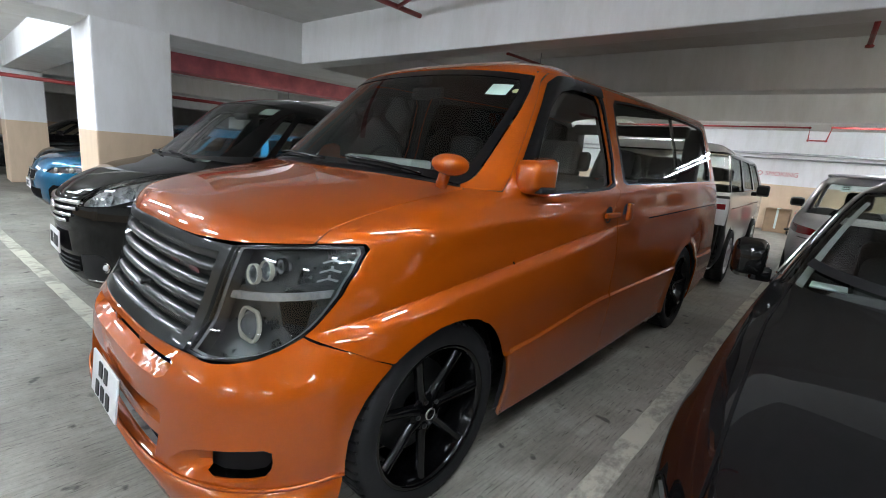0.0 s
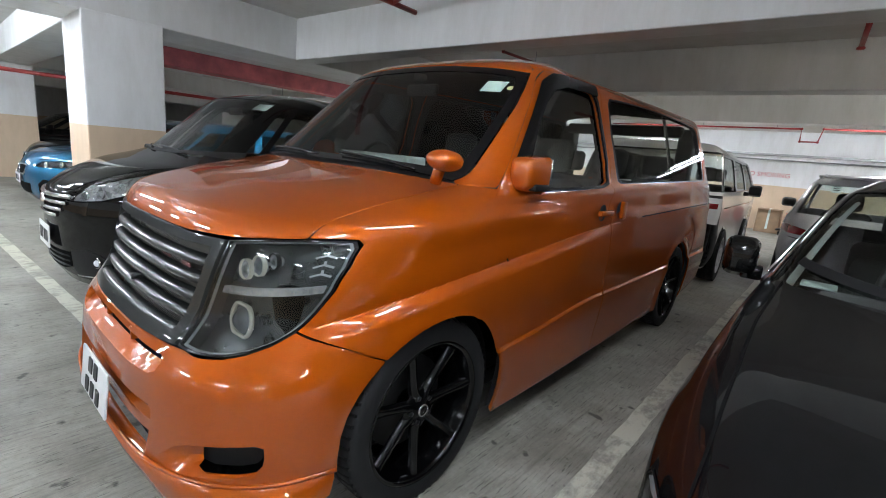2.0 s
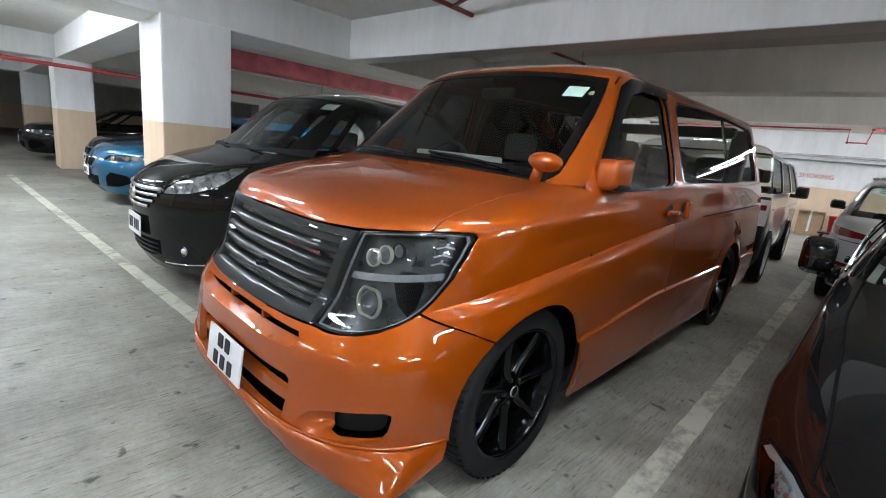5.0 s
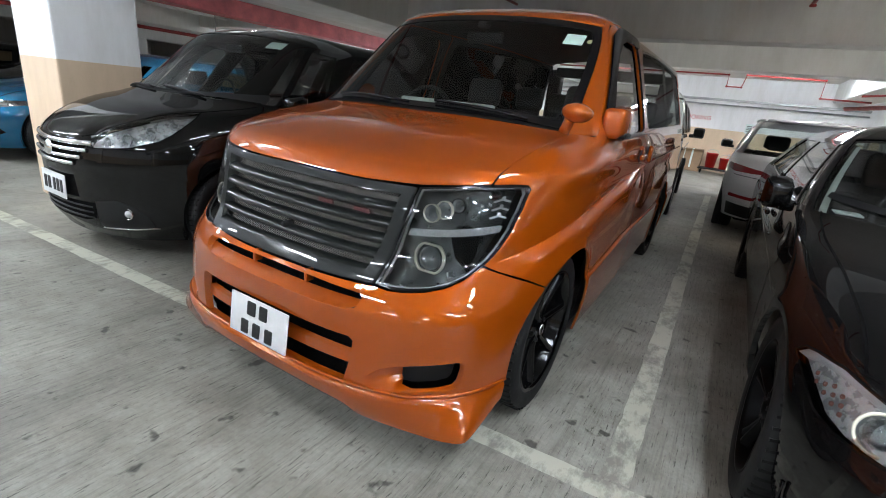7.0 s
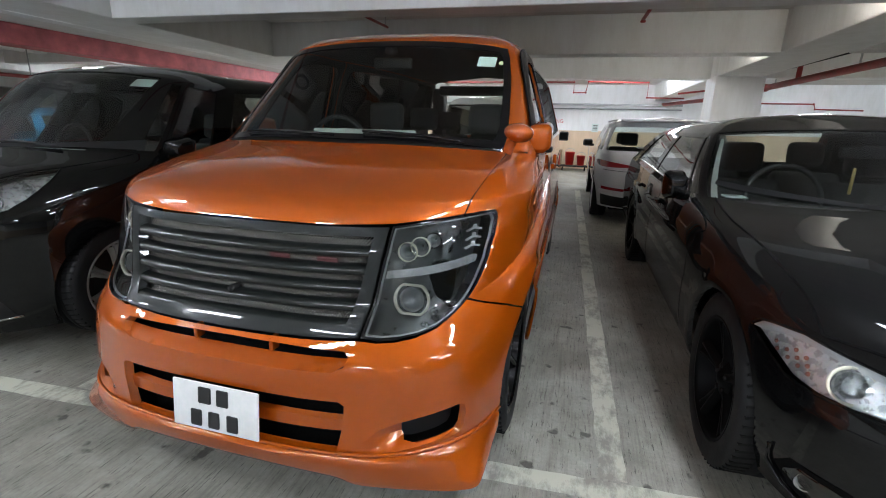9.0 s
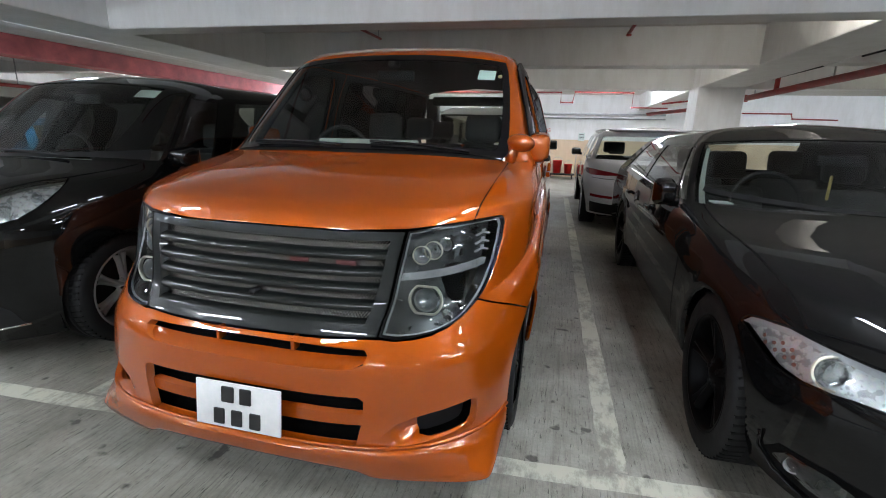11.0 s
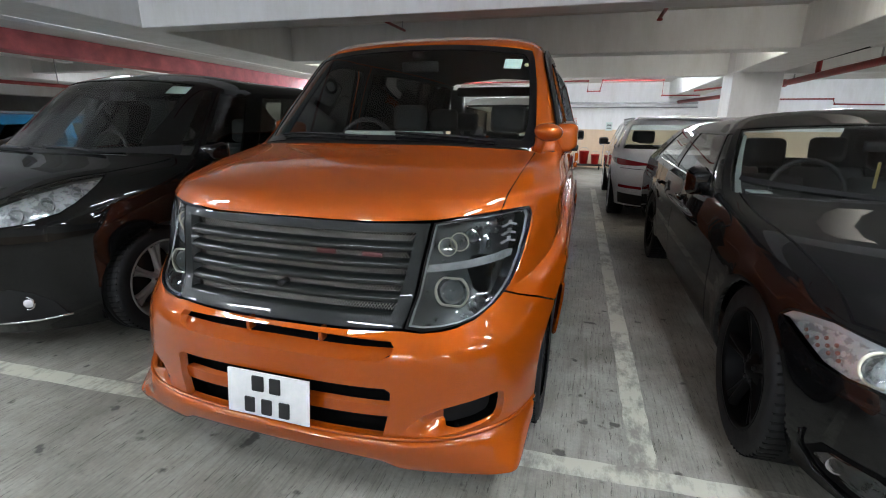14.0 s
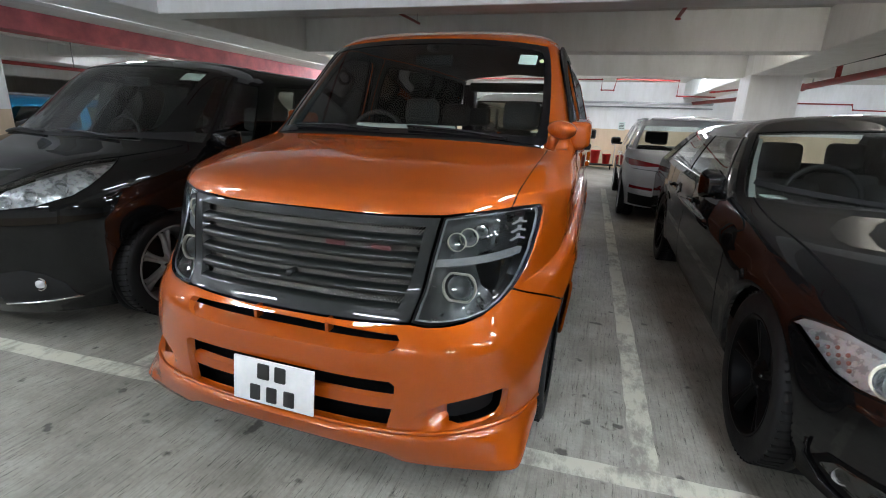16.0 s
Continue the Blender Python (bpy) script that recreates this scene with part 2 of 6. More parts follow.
def surface(name, color, rough=0.5, metal=0.0, coat=0.0, vary=0.12, scale=6.0, fine=80.0, bump=0.0, spec=0.5, coat_rough=0.03):
    m, nodes, links, b = shader(name)
    big, small = noise_of(nodes, links, scale), noise_of(nodes, links, fine, 3)
    lo = tuple(c * (1 - vary) for c in color)
    hi = tuple(min(1, c * (1 + vary)) for c in color)
    col = ramp(nodes, links, big.outputs["Fac"], [(0.3, lo), (0.7, hi)])
    out = mixed(nodes, links, "MULTIPLY", min(1.0, vary), col.outputs["Color"], small.outputs["Color"])
    links.new(out, b.inputs["Base Color"])
    rr = ramp(nodes, links, big.outputs["Fac"], [(0.25, max(0.0, rough * 0.8)), (0.75, min(1.0, rough * 1.2))])
    links.new(rr.outputs["Color"], b.inputs["Roughness"])
    b.inputs["Metallic"].default_value, b.inputs["Coat Weight"].default_value = metal, coat
    b.inputs["Coat Roughness"].default_value, b.inputs["Specular IOR Level"].default_value = coat_rough, spec
    if bump:
        bp = nodes.new("ShaderNodeBump")
        bp.inputs["Strength"].default_value, bp.inputs["Distance"].default_value = bump, 0.004
        links.new(small.outputs["Fac"], bp.inputs["Height"])
        links.new(bp.outputs["Normal"], b.inputs["Normal"])
    return m


def paint(name, color, metal=0.55, rough=0.32, flake=0.25, coat_rough=0.0, spec=0.0, dusty=0.02, coat=1.0, coat_ior=1.6):
    """Metallic car paint under clear lacquer, with fine flakes and a little dust."""
    m, nodes, links, b = shader(name)
    co = nodes.new("ShaderNodeTexCoord")
    fl = nodes.new("ShaderNodeTexVoronoi")
    fl.inputs["Scale"].default_value = 900
    links.new(co.outputs["Object"], fl.inputs["Vector"])
    lo, hi = tuple(c * (1 - flake) for c in color), tuple(min(1, c * (1 + flake)) for c in color)
    fc = ramp(nodes, links, fl.outputs["Color"], [(0.2, lo), (0.8, hi)])
    dust = noise_of(nodes, links, 2.2, 6, 0.7)
    dr = ramp(nodes, links, dust.outputs["Fac"], [(0.45, 0.0), (0.8, dusty)])
    out = mixed(nodes, links, "MIX", dr.outputs["Color"], fc.outputs["Color"], (0.3, 0.28, 0.25))
    links.new(out, b.inputs["Base Color"])
    b.inputs["Coat Roughness"].default_value = coat_rough
    b.inputs["Metallic"].default_value, b.inputs["Roughness"].default_value = metal, rough
    b.inputs["Coat Weight"].default_value, b.inputs["Specular IOR Level"].default_value, b.inputs["Coat IOR"].default_value = coat, spec, coat_ior
    return m


def glass(name, tint, gloss=1.0, rough=0.0, ior=1.58):
    """Thin glass: a tinted see-through sheet with a mirror that grows towards grazing angles."""
    m, nodes, links, b = shader(name)
    nodes.remove(b)
    tr, gl, mx, fr = (nodes.new(k) for k in ("ShaderNodeBsdfTransparent", "ShaderNodeBsdfGlossy", "ShaderNodeMixShader", "ShaderNodeFresnel"))
    tr.inputs["Color"].default_value = (*tint, 1)
    gl.inputs["Color"].default_value = (gloss, gloss, gloss, 1)
    gl.inputs["Roughness"].default_value = rough
    fr.inputs["IOR"].default_value = ior
    links.new(fr.outputs["Fac"], mx.inputs[0])
    links.new(tr.outputs[0], mx.inputs[1])
    links.new(gl.outputs[0], mx.inputs[2])
    links.new(mx.outputs[0], nodes["Material Output"].inputs["Surface"])
    return m


def glow(name, color, strength):
    m, nodes, links, b = shader(name)
    b.inputs["Base Color"].default_value = (0.8, 0.8, 0.8, 1)
    b.inputs["Emission Color"].default_value = (*color, 1)
    b.inputs["Emission Strength"].default_value = strength
    return m


def concrete_floor():
    m, nodes, links, b = shader("worn_concrete_floor")
    big, mid, fine = noise_of(nodes, links, 0.55, 6, 0.65), noise_of(nodes, links, 3.5, 6, 0.7), noise_of(nodes, links, 60, 4, 0.7)
    streak = noise_of(nodes, links, 5, 5, 0.7, (14, 0.5, 1))
    c1 = ramp(nodes, links, big.outputs["Fac"], [(0.3, (0.28, 0.265, 0.225)), (0.7, (0.44, 0.42, 0.365))])
    c2 = ramp(nodes, links, mid.outputs["Fac"], [(0.3, (0.55, 0.55, 0.53)), (0.62, (1, 1, 1))])
    c = mixed(nodes, links, "MULTIPLY", 0.75, c1.outputs["Color"], c2.outputs["Color"])
    c3 = ramp(nodes, links, streak.outputs["Fac"], [(0.32, (0.45, 0.44, 0.42)), (0.52, (1, 1, 1))])
    c = mixed(nodes, links, "MULTIPLY", 0.55, c, c3.outputs["Color"])
    spots = noise_of(nodes, links, 9, 3, 0.5)
    c4 = ramp(nodes, links, spots.outputs["Fac"], [(0.29, (0.12, 0.11, 0.10)), (0.35, (1, 1, 1))])
    c = mixed(nodes, links, "MULTIPLY", 0.8, c, c4.outputs["Color"])
    dash = noise_of(nodes, links, 4, 5, 0.75, (26, 2.2, 1))
    c6 = ramp(nodes, links, dash.outputs["Fac"], [(0.36, (0.16, 0.15, 0.14)), (0.43, (1, 1, 1))])
    c = mixed(nodes, links, "MULTIPLY", 0.85, c, c6.outputs["Color"])
    pale = noise_of(nodes, links, 1.3, 5, 0.7)
    c7 = ramp(nodes, links, pale.outputs["Fac"], [(0.40, (0.62, 0.61, 0.58)), (0.58, (1.0, 1.0, 1.0))])
    c = mixed(nodes, links, "MULTIPLY", 0.8, c, c7.outputs["Color"])
    c5 = ramp(nodes, links, fine.outputs["Fac"], [(0.3, (0.75, 0.75, 0.75)), (0.7, (1, 1, 1))])
    c = mixed(nodes, links, "MULTIPLY", 0.8, c, c5.outputs["Color"])
    links.new(c, b.inputs["Base Color"])
    rr = ramp(nodes, links, mid.outputs["Fac"], [(0.3, 0.42), (0.7, 0.68)])
    links.new(rr.outputs["Color"], b.inputs["Roughness"])
    groove = noise_of(nodes, links, 30, 3, 0.6, (3.5, 0.15, 1))
    add = nodes.new("ShaderNodeMath")
    add.operation = "ADD"
    links.new(groove.outputs["Fac"], add.inputs[0])
    links.new(fine.outputs["Fac"], add.inputs[1])
    bp = nodes.new("ShaderNodeBump")
    bp.inputs["Strength"].default_value, bp.inputs["Distance"].default_value = 0.25, 0.004
    links.new(add.outputs[0], bp.inputs["Height"])
    links.new(bp.outputs["Normal"], b.inputs["Normal"])
    return m


def worn_line(name, color):
    """Road paint, scuffed through to the concrete in patches."""
    m, nodes, links, b = shader(name)
    big, mid = noise_of(nodes, links, 2.3, 5, 0.7), noise_of(nodes, links, 26, 5, 0.75, (1, 0.35, 1))
    add = nodes.new("ShaderNodeMath")
    add.operation = "MULTIPLY_ADD"
    add.inputs[1].default_value = 0.6
    links.new(mid.outputs["Fac"], add.inputs[0])
    links.new(big.outputs["Fac"], add.inputs[2])
    r = ramp(nodes, links, add.outputs[0], [(0.68, (0.24, 0.225, 0.19)), (0.84, color)])
    links.new(r.outputs["Color"], b.inputs["Base Color"])
    b.inputs["Roughness"].default_value = 0.55
    return m


def wall_paint(name, upper, lower, height):
    """Emulsion with a coloured dado up to a height in metres, scuffs and faint streaks."""
    m, nodes, links, b = shader(name)
    co = nodes.new("ShaderNodeTexCoord")
    sep = nodes.new("ShaderNodeSeparateXYZ")
    links.new(co.outputs["Object"], sep.inputs[0])
    gt = nodes.new("ShaderNodeMath")
    gt.operation = "GREATER_THAN"
    gt.inputs[1].default_value = height
    links.new(sep.outputs["Z"], gt.inputs[0])
    c = mixed(nodes, links, "MIX", gt.outputs[0], lower, upper)
    st = noise_of(nodes, links, 3, 6, 0.7, (1.5, 1.5, 0.4))
    r = ramp(nodes, links, st.outputs["Fac"], [(0.25, (0.80, 0.79, 0.76)), (0.6, (1, 1, 1))])
    c = mixed(nodes, links, "MULTIPLY", 0.7, c, r.outputs["Color"])
    links.new(c, b.inputs["Base Color"])
    b.inputs["Roughness"].default_value = 0.6
    fine = noise_of(nodes, links, 45, 3)
    bp = nodes.new("ShaderNodeBump")
    bp.inputs["Strength"].default_value, bp.inputs["Distance"].default_value = 0.15, 0.004
    links.new(fine.outputs["Fac"], bp.inputs["Height"])
    links.new(bp.outputs["Normal"], b.inputs["Normal"])
    return m


def carbon(name):
    """Dark woven fibre under lacquer."""
    m, nodes, links, b = shader(name)
    co = nodes.new("ShaderNodeTexCoord")
    ch = nodes.new("ShaderNodeTexChecker")
    ch.inputs["Scale"].default_value = 260
    links.new(co.outputs["Object"], ch.inputs["Vector"])
    ch.inputs["Color1"].default_value, ch.inputs["Color2"].default_value = (0.004, 0.005, 0.0047, 1), (0.011, 0.013, 0.012, 1)
    links.new(ch.outputs["Color"], b.inputs["Base Color"])
    b.inputs["Roughness"].default_value, b.inputs["Coat Weight"].default_value, b.inputs["Coat Roughness"].default_value = 0.35, 0.6, 0.02
    b.inputs["Specular IOR Level"].default_value = 0.15
    return m


ORANGE = paint("orange_metallic_paint", (0.37, 0.067, 0.0022), 0.46, 0.48, 0.15, coat_ior=1.62)
BLACK_PAINT = paint("black_car_paint", (0.003, 0.003, 0.003), 0.0, 0.5, 0.3, dusty=0.003, coat=0.7, coat_ior=1.5)
GREY_PAINT = paint("dark_grey_car_paint", (0.005, 0.005, 0.0053), 0.4, 0.45, 0.5, 0.015, dusty=0.015, coat=0.7, coat_ior=1.5)
SILVER_PAINT = paint("silver_car_paint", (0.58, 0.58, 0.60), 0.2, 0.4)
WHITE_PAINT = paint("white_car_paint", (0.75, 0.74, 0.72), 0.0, 0.4, 0.03)
BLUE_PAINT = paint("blue_car_paint", (0.002, 0.085, 0.17), 0.6, 0.35)
RUBBER = surface("tyre_rubber", (0.013, 0.013, 0.0135), 0.65, vary=0.25, scale=9, bump=0.2, spec=0.2)
RIM_BLACK = surface("gloss_black_alloy", (0.002, 0.002, 0.0022), 0.12, 0.0, 0.0, 0.2, spec=0.3)
BRAKE = surface("dark_brake_disc", (0.006, 0.006, 0.006), 0.6, 0.0, vary=0.2)
VISOR = surface("smoked_visor_plastic", (0.003, 0.003, 0.0035), 0.25, vary=0.1, spec=0.3)
LINING = surface("dark_cabin_lining", (0.02, 0.02, 0.02), 0.8, vary=0.15)
RIM_SILVER = surface("silver_alloy", (0.62, 0.62, 0.63), 0.35, 0.4, vary=0.1)
PLASTIC = surface("black_plastic", (0.007, 0.007, 0.0075), 0.5, vary=0.2, bump=0.1, spec=0.3)
# near-black for hidden parts, and as painted-in shade in openings and gaps
DARK = surface("black_parts_and_shade", (0.004, 0.004, 0.004), 0.9, vary=0.2, spec=0.05)
TRIM = surface("gloss_black_trim", (0.003, 0.003, 0.0035), 0.15, vary=0.1, spec=0.35)
CHROME = surface("chrome", (0.75, 0.76, 0.77), 0.09, 1.0, vary=0.05)
CARBON = carbon("carbon_fibre")
MESHMAT = surface("grille_mesh_metal", (0.26, 0.25, 0.225), 0.45, 0.6, vary=0.2)
SEAT = surface("dark_grey_upholstery", (0.022, 0.022, 0.021), 0.85, vary=0.2, scale=3, fine=12)
DASH = surface("grey_dashboard_plastic", (0.035, 0.035, 0.034), 0.6, vary=0.15)
LIGHT_DASH = surface("pale_dashboard_cover", (0.42, 0.45, 0.42), 0.7, vary=0.15)
GLASS = glass("windscreen_glass", (0.90, 0.95, 0.92), ior=1.42)
GLASS_DARK = glass("privacy_glass", (0.80, 0.84, 0.82), 0.15)
GLASS_MID = glass("door_glass", (0.82, 0.87, 0.84))
LENS = glass("clear_lamp_cover", (0.80, 0.82, 0.82))
LENS_SMOKE = glass("smoked_lamp_cover", (0.72, 0.74, 0.74))
REFLECT = surface("lamp_reflector", (0.82, 0.83, 0.84), 0.28, 0.35, vary=0.25, scale=30)
CUP = surface("chromed_lamp_cup", (0.80, 0.81, 0.82), 0.2, 0.5, vary=0.2, scale=40)
LAMP_DARK = surface("dark_lamp_housing", (0.10, 0.107, 0.105), 0.30, 0.75, vary=0.3, scale=25)
RING = surface("frosted_ring", (0.80, 0.76, 0.62), 0.4, vary=0.05)
WHITE_LENS = surface("white_lamp_diffuser", (0.62, 0.62, 0.63), 0.25, vary=0.05, coat=0.5)
AMBER = surface("amber_reflector", (0.50, 0.22, 0.18), 0.2, coat=0.8)
RED_LENS = surface("red_lamp_lens", (0.22, 0.008, 0.012), 0.15, coat=1.0, vary=0.1)
PLATE = surface("white_plate", (0.72, 0.72, 0.71), 0.35, vary=0.06, scale=20)
PLATE_INK = surface("black_plate_paint", (0.01, 0.01, 0.01), 0.5)
PAPER = surface("pale_paper", (0.62, 0.72, 0.68), 0.6, vary=0.06)
RED_PAINT = surface("red_pipe_paint", (0.30, 0.02, 0.018), 0.45, vary=0.25, scale=12)
RED_WALL = surface("red_beam", (0.62, 0.15, 0.165), 0.6, vary=0.3, scale=3)
RED_PLASTIC = surface("red_plastic", (0.50, 0.02, 0.015), 0.4, vary=0.1)
CARD = surface("brown_cardboard", (0.30, 0.20, 0.12), 0.8, vary=0.15)
STEEL = surface("galvanised_steel", (0.42, 0.43, 0.43), 0.45, 0.8, vary=0.2)
FLOOR = concrete_floor()
LINE = worn_line("worn_white_line", (0.48, 0.465, 0.38))
CEIL = wall_paint("ceiling_paint", (0.66, 0.65, 0.62), (0.66, 0.65, 0.62), -1)
BEAM = wall_paint("beam_paint", (0.74, 0.74, 0.73), (0.74, 0.74, 0.73), -1)
WALL = wall_paint("wall_paint", (0.80, 0.80, 0.80), (0.66, 0.50, 0.35), 1.22)
TUBE = glow("fluorescent_tube", (0.84, 0.93, 1.05), 86.0)
# dim warm glow for the added fill lamps between the beams
TUBE_FILL = glow("dim_warm_fill_tube", (1.0, 0.95, 0.87), 24.0)
TUBE_FAR = glow("bright_fluorescent_tube", (0.86, 0.94, 1.06), 70.0)
HOUSING = surface("white_lamp_housing", (0.7, 0.7, 0.69), 0.5, vary=0.06)
SKIRT_DIRT = surface("dusty_tread", (0.006, 0.006, 0.006), 0.8, vary=0.3, spec=0.2)

# ---------------------------------------------------------------- structure
def block(name, x0, x1, y0, y1, z0, z1, material, label, category, turn=0.0, bevel=0.012, kind="structure"):
    """A block of the building; turn: degrees about its own middle."""
    cx, cy = (x0 + x1) / 2, (y0 + y1) / 2
    bm = box(x0 - cx, x1 - cx, y0 - cy, y1 - cy, z0, z1, bevel, 2)
    ob = part(name, bm, material, None, smooth_shade=False)
    ob.matrix_basis = pose(cx, cy, 0, 0, 0, turn)
    return tagged(ob, label, category, kind=kind)


SKEW = 3.0
block("floor", -34, 26, -14, 22, -0.2, 0, FLOOR, "worn grey concrete car park floor with tyre marks", "floor", bevel=0)
block("ceiling", -34, 26, -14, 22, 2.64, 2.9, CEIL, "white-painted concrete slab ceiling", "ceiling", bevel=0)
block("wall_north", -34, 26, 15.0, 15.25, 0, 2.64, WALL, "white painted wall with a beige dado", "wall", 0.0)
block("wall_south", -34, 26, -9.3, -9.05, 0, 2.64, WALL, "white painted wall with a beige dado behind the aisle", "wall")
block("wall_west", -30.3, -30.05, -9, 15, 0, 2.64, WALL, "white painted wall at the end of the aisle", "wall")
block("wall_east", 17.0, 17.25, -9, 15, 0, 2.64, WALL, "white painted wall at the end of the aisle", "wall")
for n, (y, h) in enumerate(((2.95, 0.26), (5.45, 0.3), (8.45, 0.3))):
    block(f"beam_cross_{n + 1}", -3.42, 3.2, y, y + h, 2.18, 2.64, BEAM, "white painted concrete cross beam under the ceiling", "beam", SKEW * 0.8)
for n, y in enumerate((2.95, 5.45, 8.45)):
    block(f"beam_cross_{n + 4}", 3.9, 16.9, y, y + 0.28, 2.18, 2.64, BEAM, "white painted concrete cross beam under the ceiling", "beam")
for n, (x0, x1) in enumerate(((-4.12, -3.4), (3.18, 3.88), (-11.45, -10.75), (-18.75, -18.05))):
    block(f"beam_long_{n + 1}", x0, x1, -9, 15, 2.18, 2.64, BEAM, "deep white painted concrete beam between the columns", "beam")
for n, (x0, y0) in enumerate(((-4.13, 0.76), (3.17, 8.15), (-4.13, 8.15), (-11.46, 0.76), (-18.76, 0.76), (-11.46, 8.15), (3.17, -7.2), (-4.13, -7.2), (-18.76, 8.15))):
    block(f"column_{n + 1}", x0, x0 + 0.74, y0, y0 + 0.64, 0, 2.2, WALL, "square white painted concrete column with a beige lower part", "column", bevel=0.015)
for n, x in enumerate((-5.95, -9.7)):
    block(f"beam_long_{n + 6}", x, x + 0.26, 1.42, 15, 2.46, 2.64, BEAM, "shallow white painted concrete rib under the ceiling", "beam")
for n, x in enumerate((-10.72, -18.02)):
    block(f"beam_edge_{n + 1}", x, x + 6.58, 0.80, 1.36, 2.2, 2.64, BEAM, "white painted concrete edge beam between two columns", "beam")
block("beam_long_5", -8.05, -7.6, 1.5, 15, 2.33, 2.64, RED_WALL, "red beam between the columns", "beam")
for k, y in enumerate((6.4, 10.45)):
    block(f"beam_cross_{7 + k}", -10.7, -8.1, y, y + 0.26, 2.3, 2.64, BEAM, "white painted concrete cross beam under the ceiling", "beam")


def floor_line(x0, y0, x1, y1, w=0.1):
    d = Vector((x1 - x0, y1 - y0, 0))
    side = Vector((-d.y, d.x, 0)).normalized() * w / 2
    bm = bmesh.new()
    rng = random.Random(int(abs(x0 * 91 + y0 * 37)))
    k = max(2, int(d.length / 0.08))
    one, two = [], []
    for i in range(k + 1):
        p = Vector((x0, y0, 0.004)) + d * i / k
        one.append(bm.verts.new(p + side * (1 + rng.uniform(-0.1, 0.04))))
        two.append(bm.verts.new(p - side * (1 + rng.uniform(-0.1, 0.04))))
    for i in range(k):
        bm.faces.new((two[i], two[i + 1], one[i + 1], one[i]))
    ob = part("bay_line", bm, LINE, None, smooth_shade=False)
    return tagged(ob, "scuffed white painted parking bay line on concrete", "floor line", "parking bay lines", "structure")


floor_line(1.255, 0.605, 1.13, 9.3, 0.105)
floor_line(-9.5, -0.1, 4.2, 0.72, 0.1)
floor_line(-1.15, 0.46, -1.18, 6, 0.1)
floor_line(3.75, 0.76, 3.75, 6, 0.1)


# also builds the unseen fill lamps among the battens
def tube_light(x, y, z, turn=0, lit=None, length=1.2):
    lamp = thing("tube_light", "white fluorescent batten with an opal diffuser, lit; several are added fill", "ceiling light", "fluorescent battens", (x, y, z), turn)
    part("housing", box(-length / 2 - 0.03, length / 2 + 0.03, -0.06, 0.06, 0.03, 0.09, 0.008), HOUSING, lamp, smooth_shade=False)
    arc = [(0.052 * math.cos(q), 0.028 - 0.045 * math.sin(q)) for q in np.linspace(0, math.pi, 11)]
    d = slab(arc, length, "x")
    d.transform(Matrix.Translation((-length / 2, 0, 0)))
    part("diffuser", d, lit or TUBE, lamp, "lit opal diffuser", False)
    for s in (-1, 1):
        part("end_cap", box(s * (length / 2 + 0.012) - 0.010, s * (length / 2 + 0.012) + 0.010, -0.056, 0.056, -0.022, 0.03, 0.004), HOUSING, lamp, smooth_shade=False)
        part("hanger", tube([(s * length * 0.4, 0, 0.09), (s * length * 0.4, 0, 2.64 - z)], 0.006, 6), STEEL, lamp)
    return lamp


for x in (-16, -12.5, -9.2, -6.2, -3.0, -0.3, 4.6, 8.0):
    tube_light(x, -2.6, 2.42)
for x in (-13, -6.2, -2.6, 1.0, 4.8):
    tube_light(x, -6.2, 2.42)
# the ones at x -3.1 and -6.1 are unseen fill for the left aisle
for x, y, turn in ((2.1, -0.7, 90), (5.0, -1.1, 0), (5.4, 2.2, 0), (-3.1, -0.9, 0), (-6.1, -0.9, 0), (-4.6, -0.8, 0), (-7.6, -0.9, 0)):
    tube_light(x, y, 2.44, turn)
# added fill, hidden above the beam soffits, for the red beam and side bays
tube_light(-9.4, 6.8, 2.54)
# two more unseen fill lamps behind the long beam light the left hall
for y in (4.0, 7.0):
    tube_light(-5.0, y, 2.545, 0, TUBE_FAR)
tube_light(1.75, 0.75, 2.44, 90, None, 0.6)
# added fill for the hall seen through the side windows
for x, y in ((-5.3, 9.0), (-6.9, 12.4), (-9.0, 9.2)):
    tube_light(x, y, 2.52, 0, TUBE_FAR)
for x in (-14, -9.4, -5.8):
    tube_light(x, 11.5, 2.42)
for x in (-2.0, 1.9, 5.5, 9.5):
    tube_light(x, 11.2, 2.5, 0, TUBE_FAR)
    tube_light(x + 0.6, 12.2, 2.56, 0, TUBE_FAR)
# fill lamps added out of sight behind the beams to brighten the bays
for x, y in ((3.0, 3.45), (-2.6, 5.95), (2.4, 6.0), (-0.6, 8.95), (2.2, 8.95), (6.5, 6.0)):
    tube_light(x, y, 2.52, 0, TUBE_FILL)
tube_light(7.4, -3.0, 2.45, 90, TUBE_FAR)

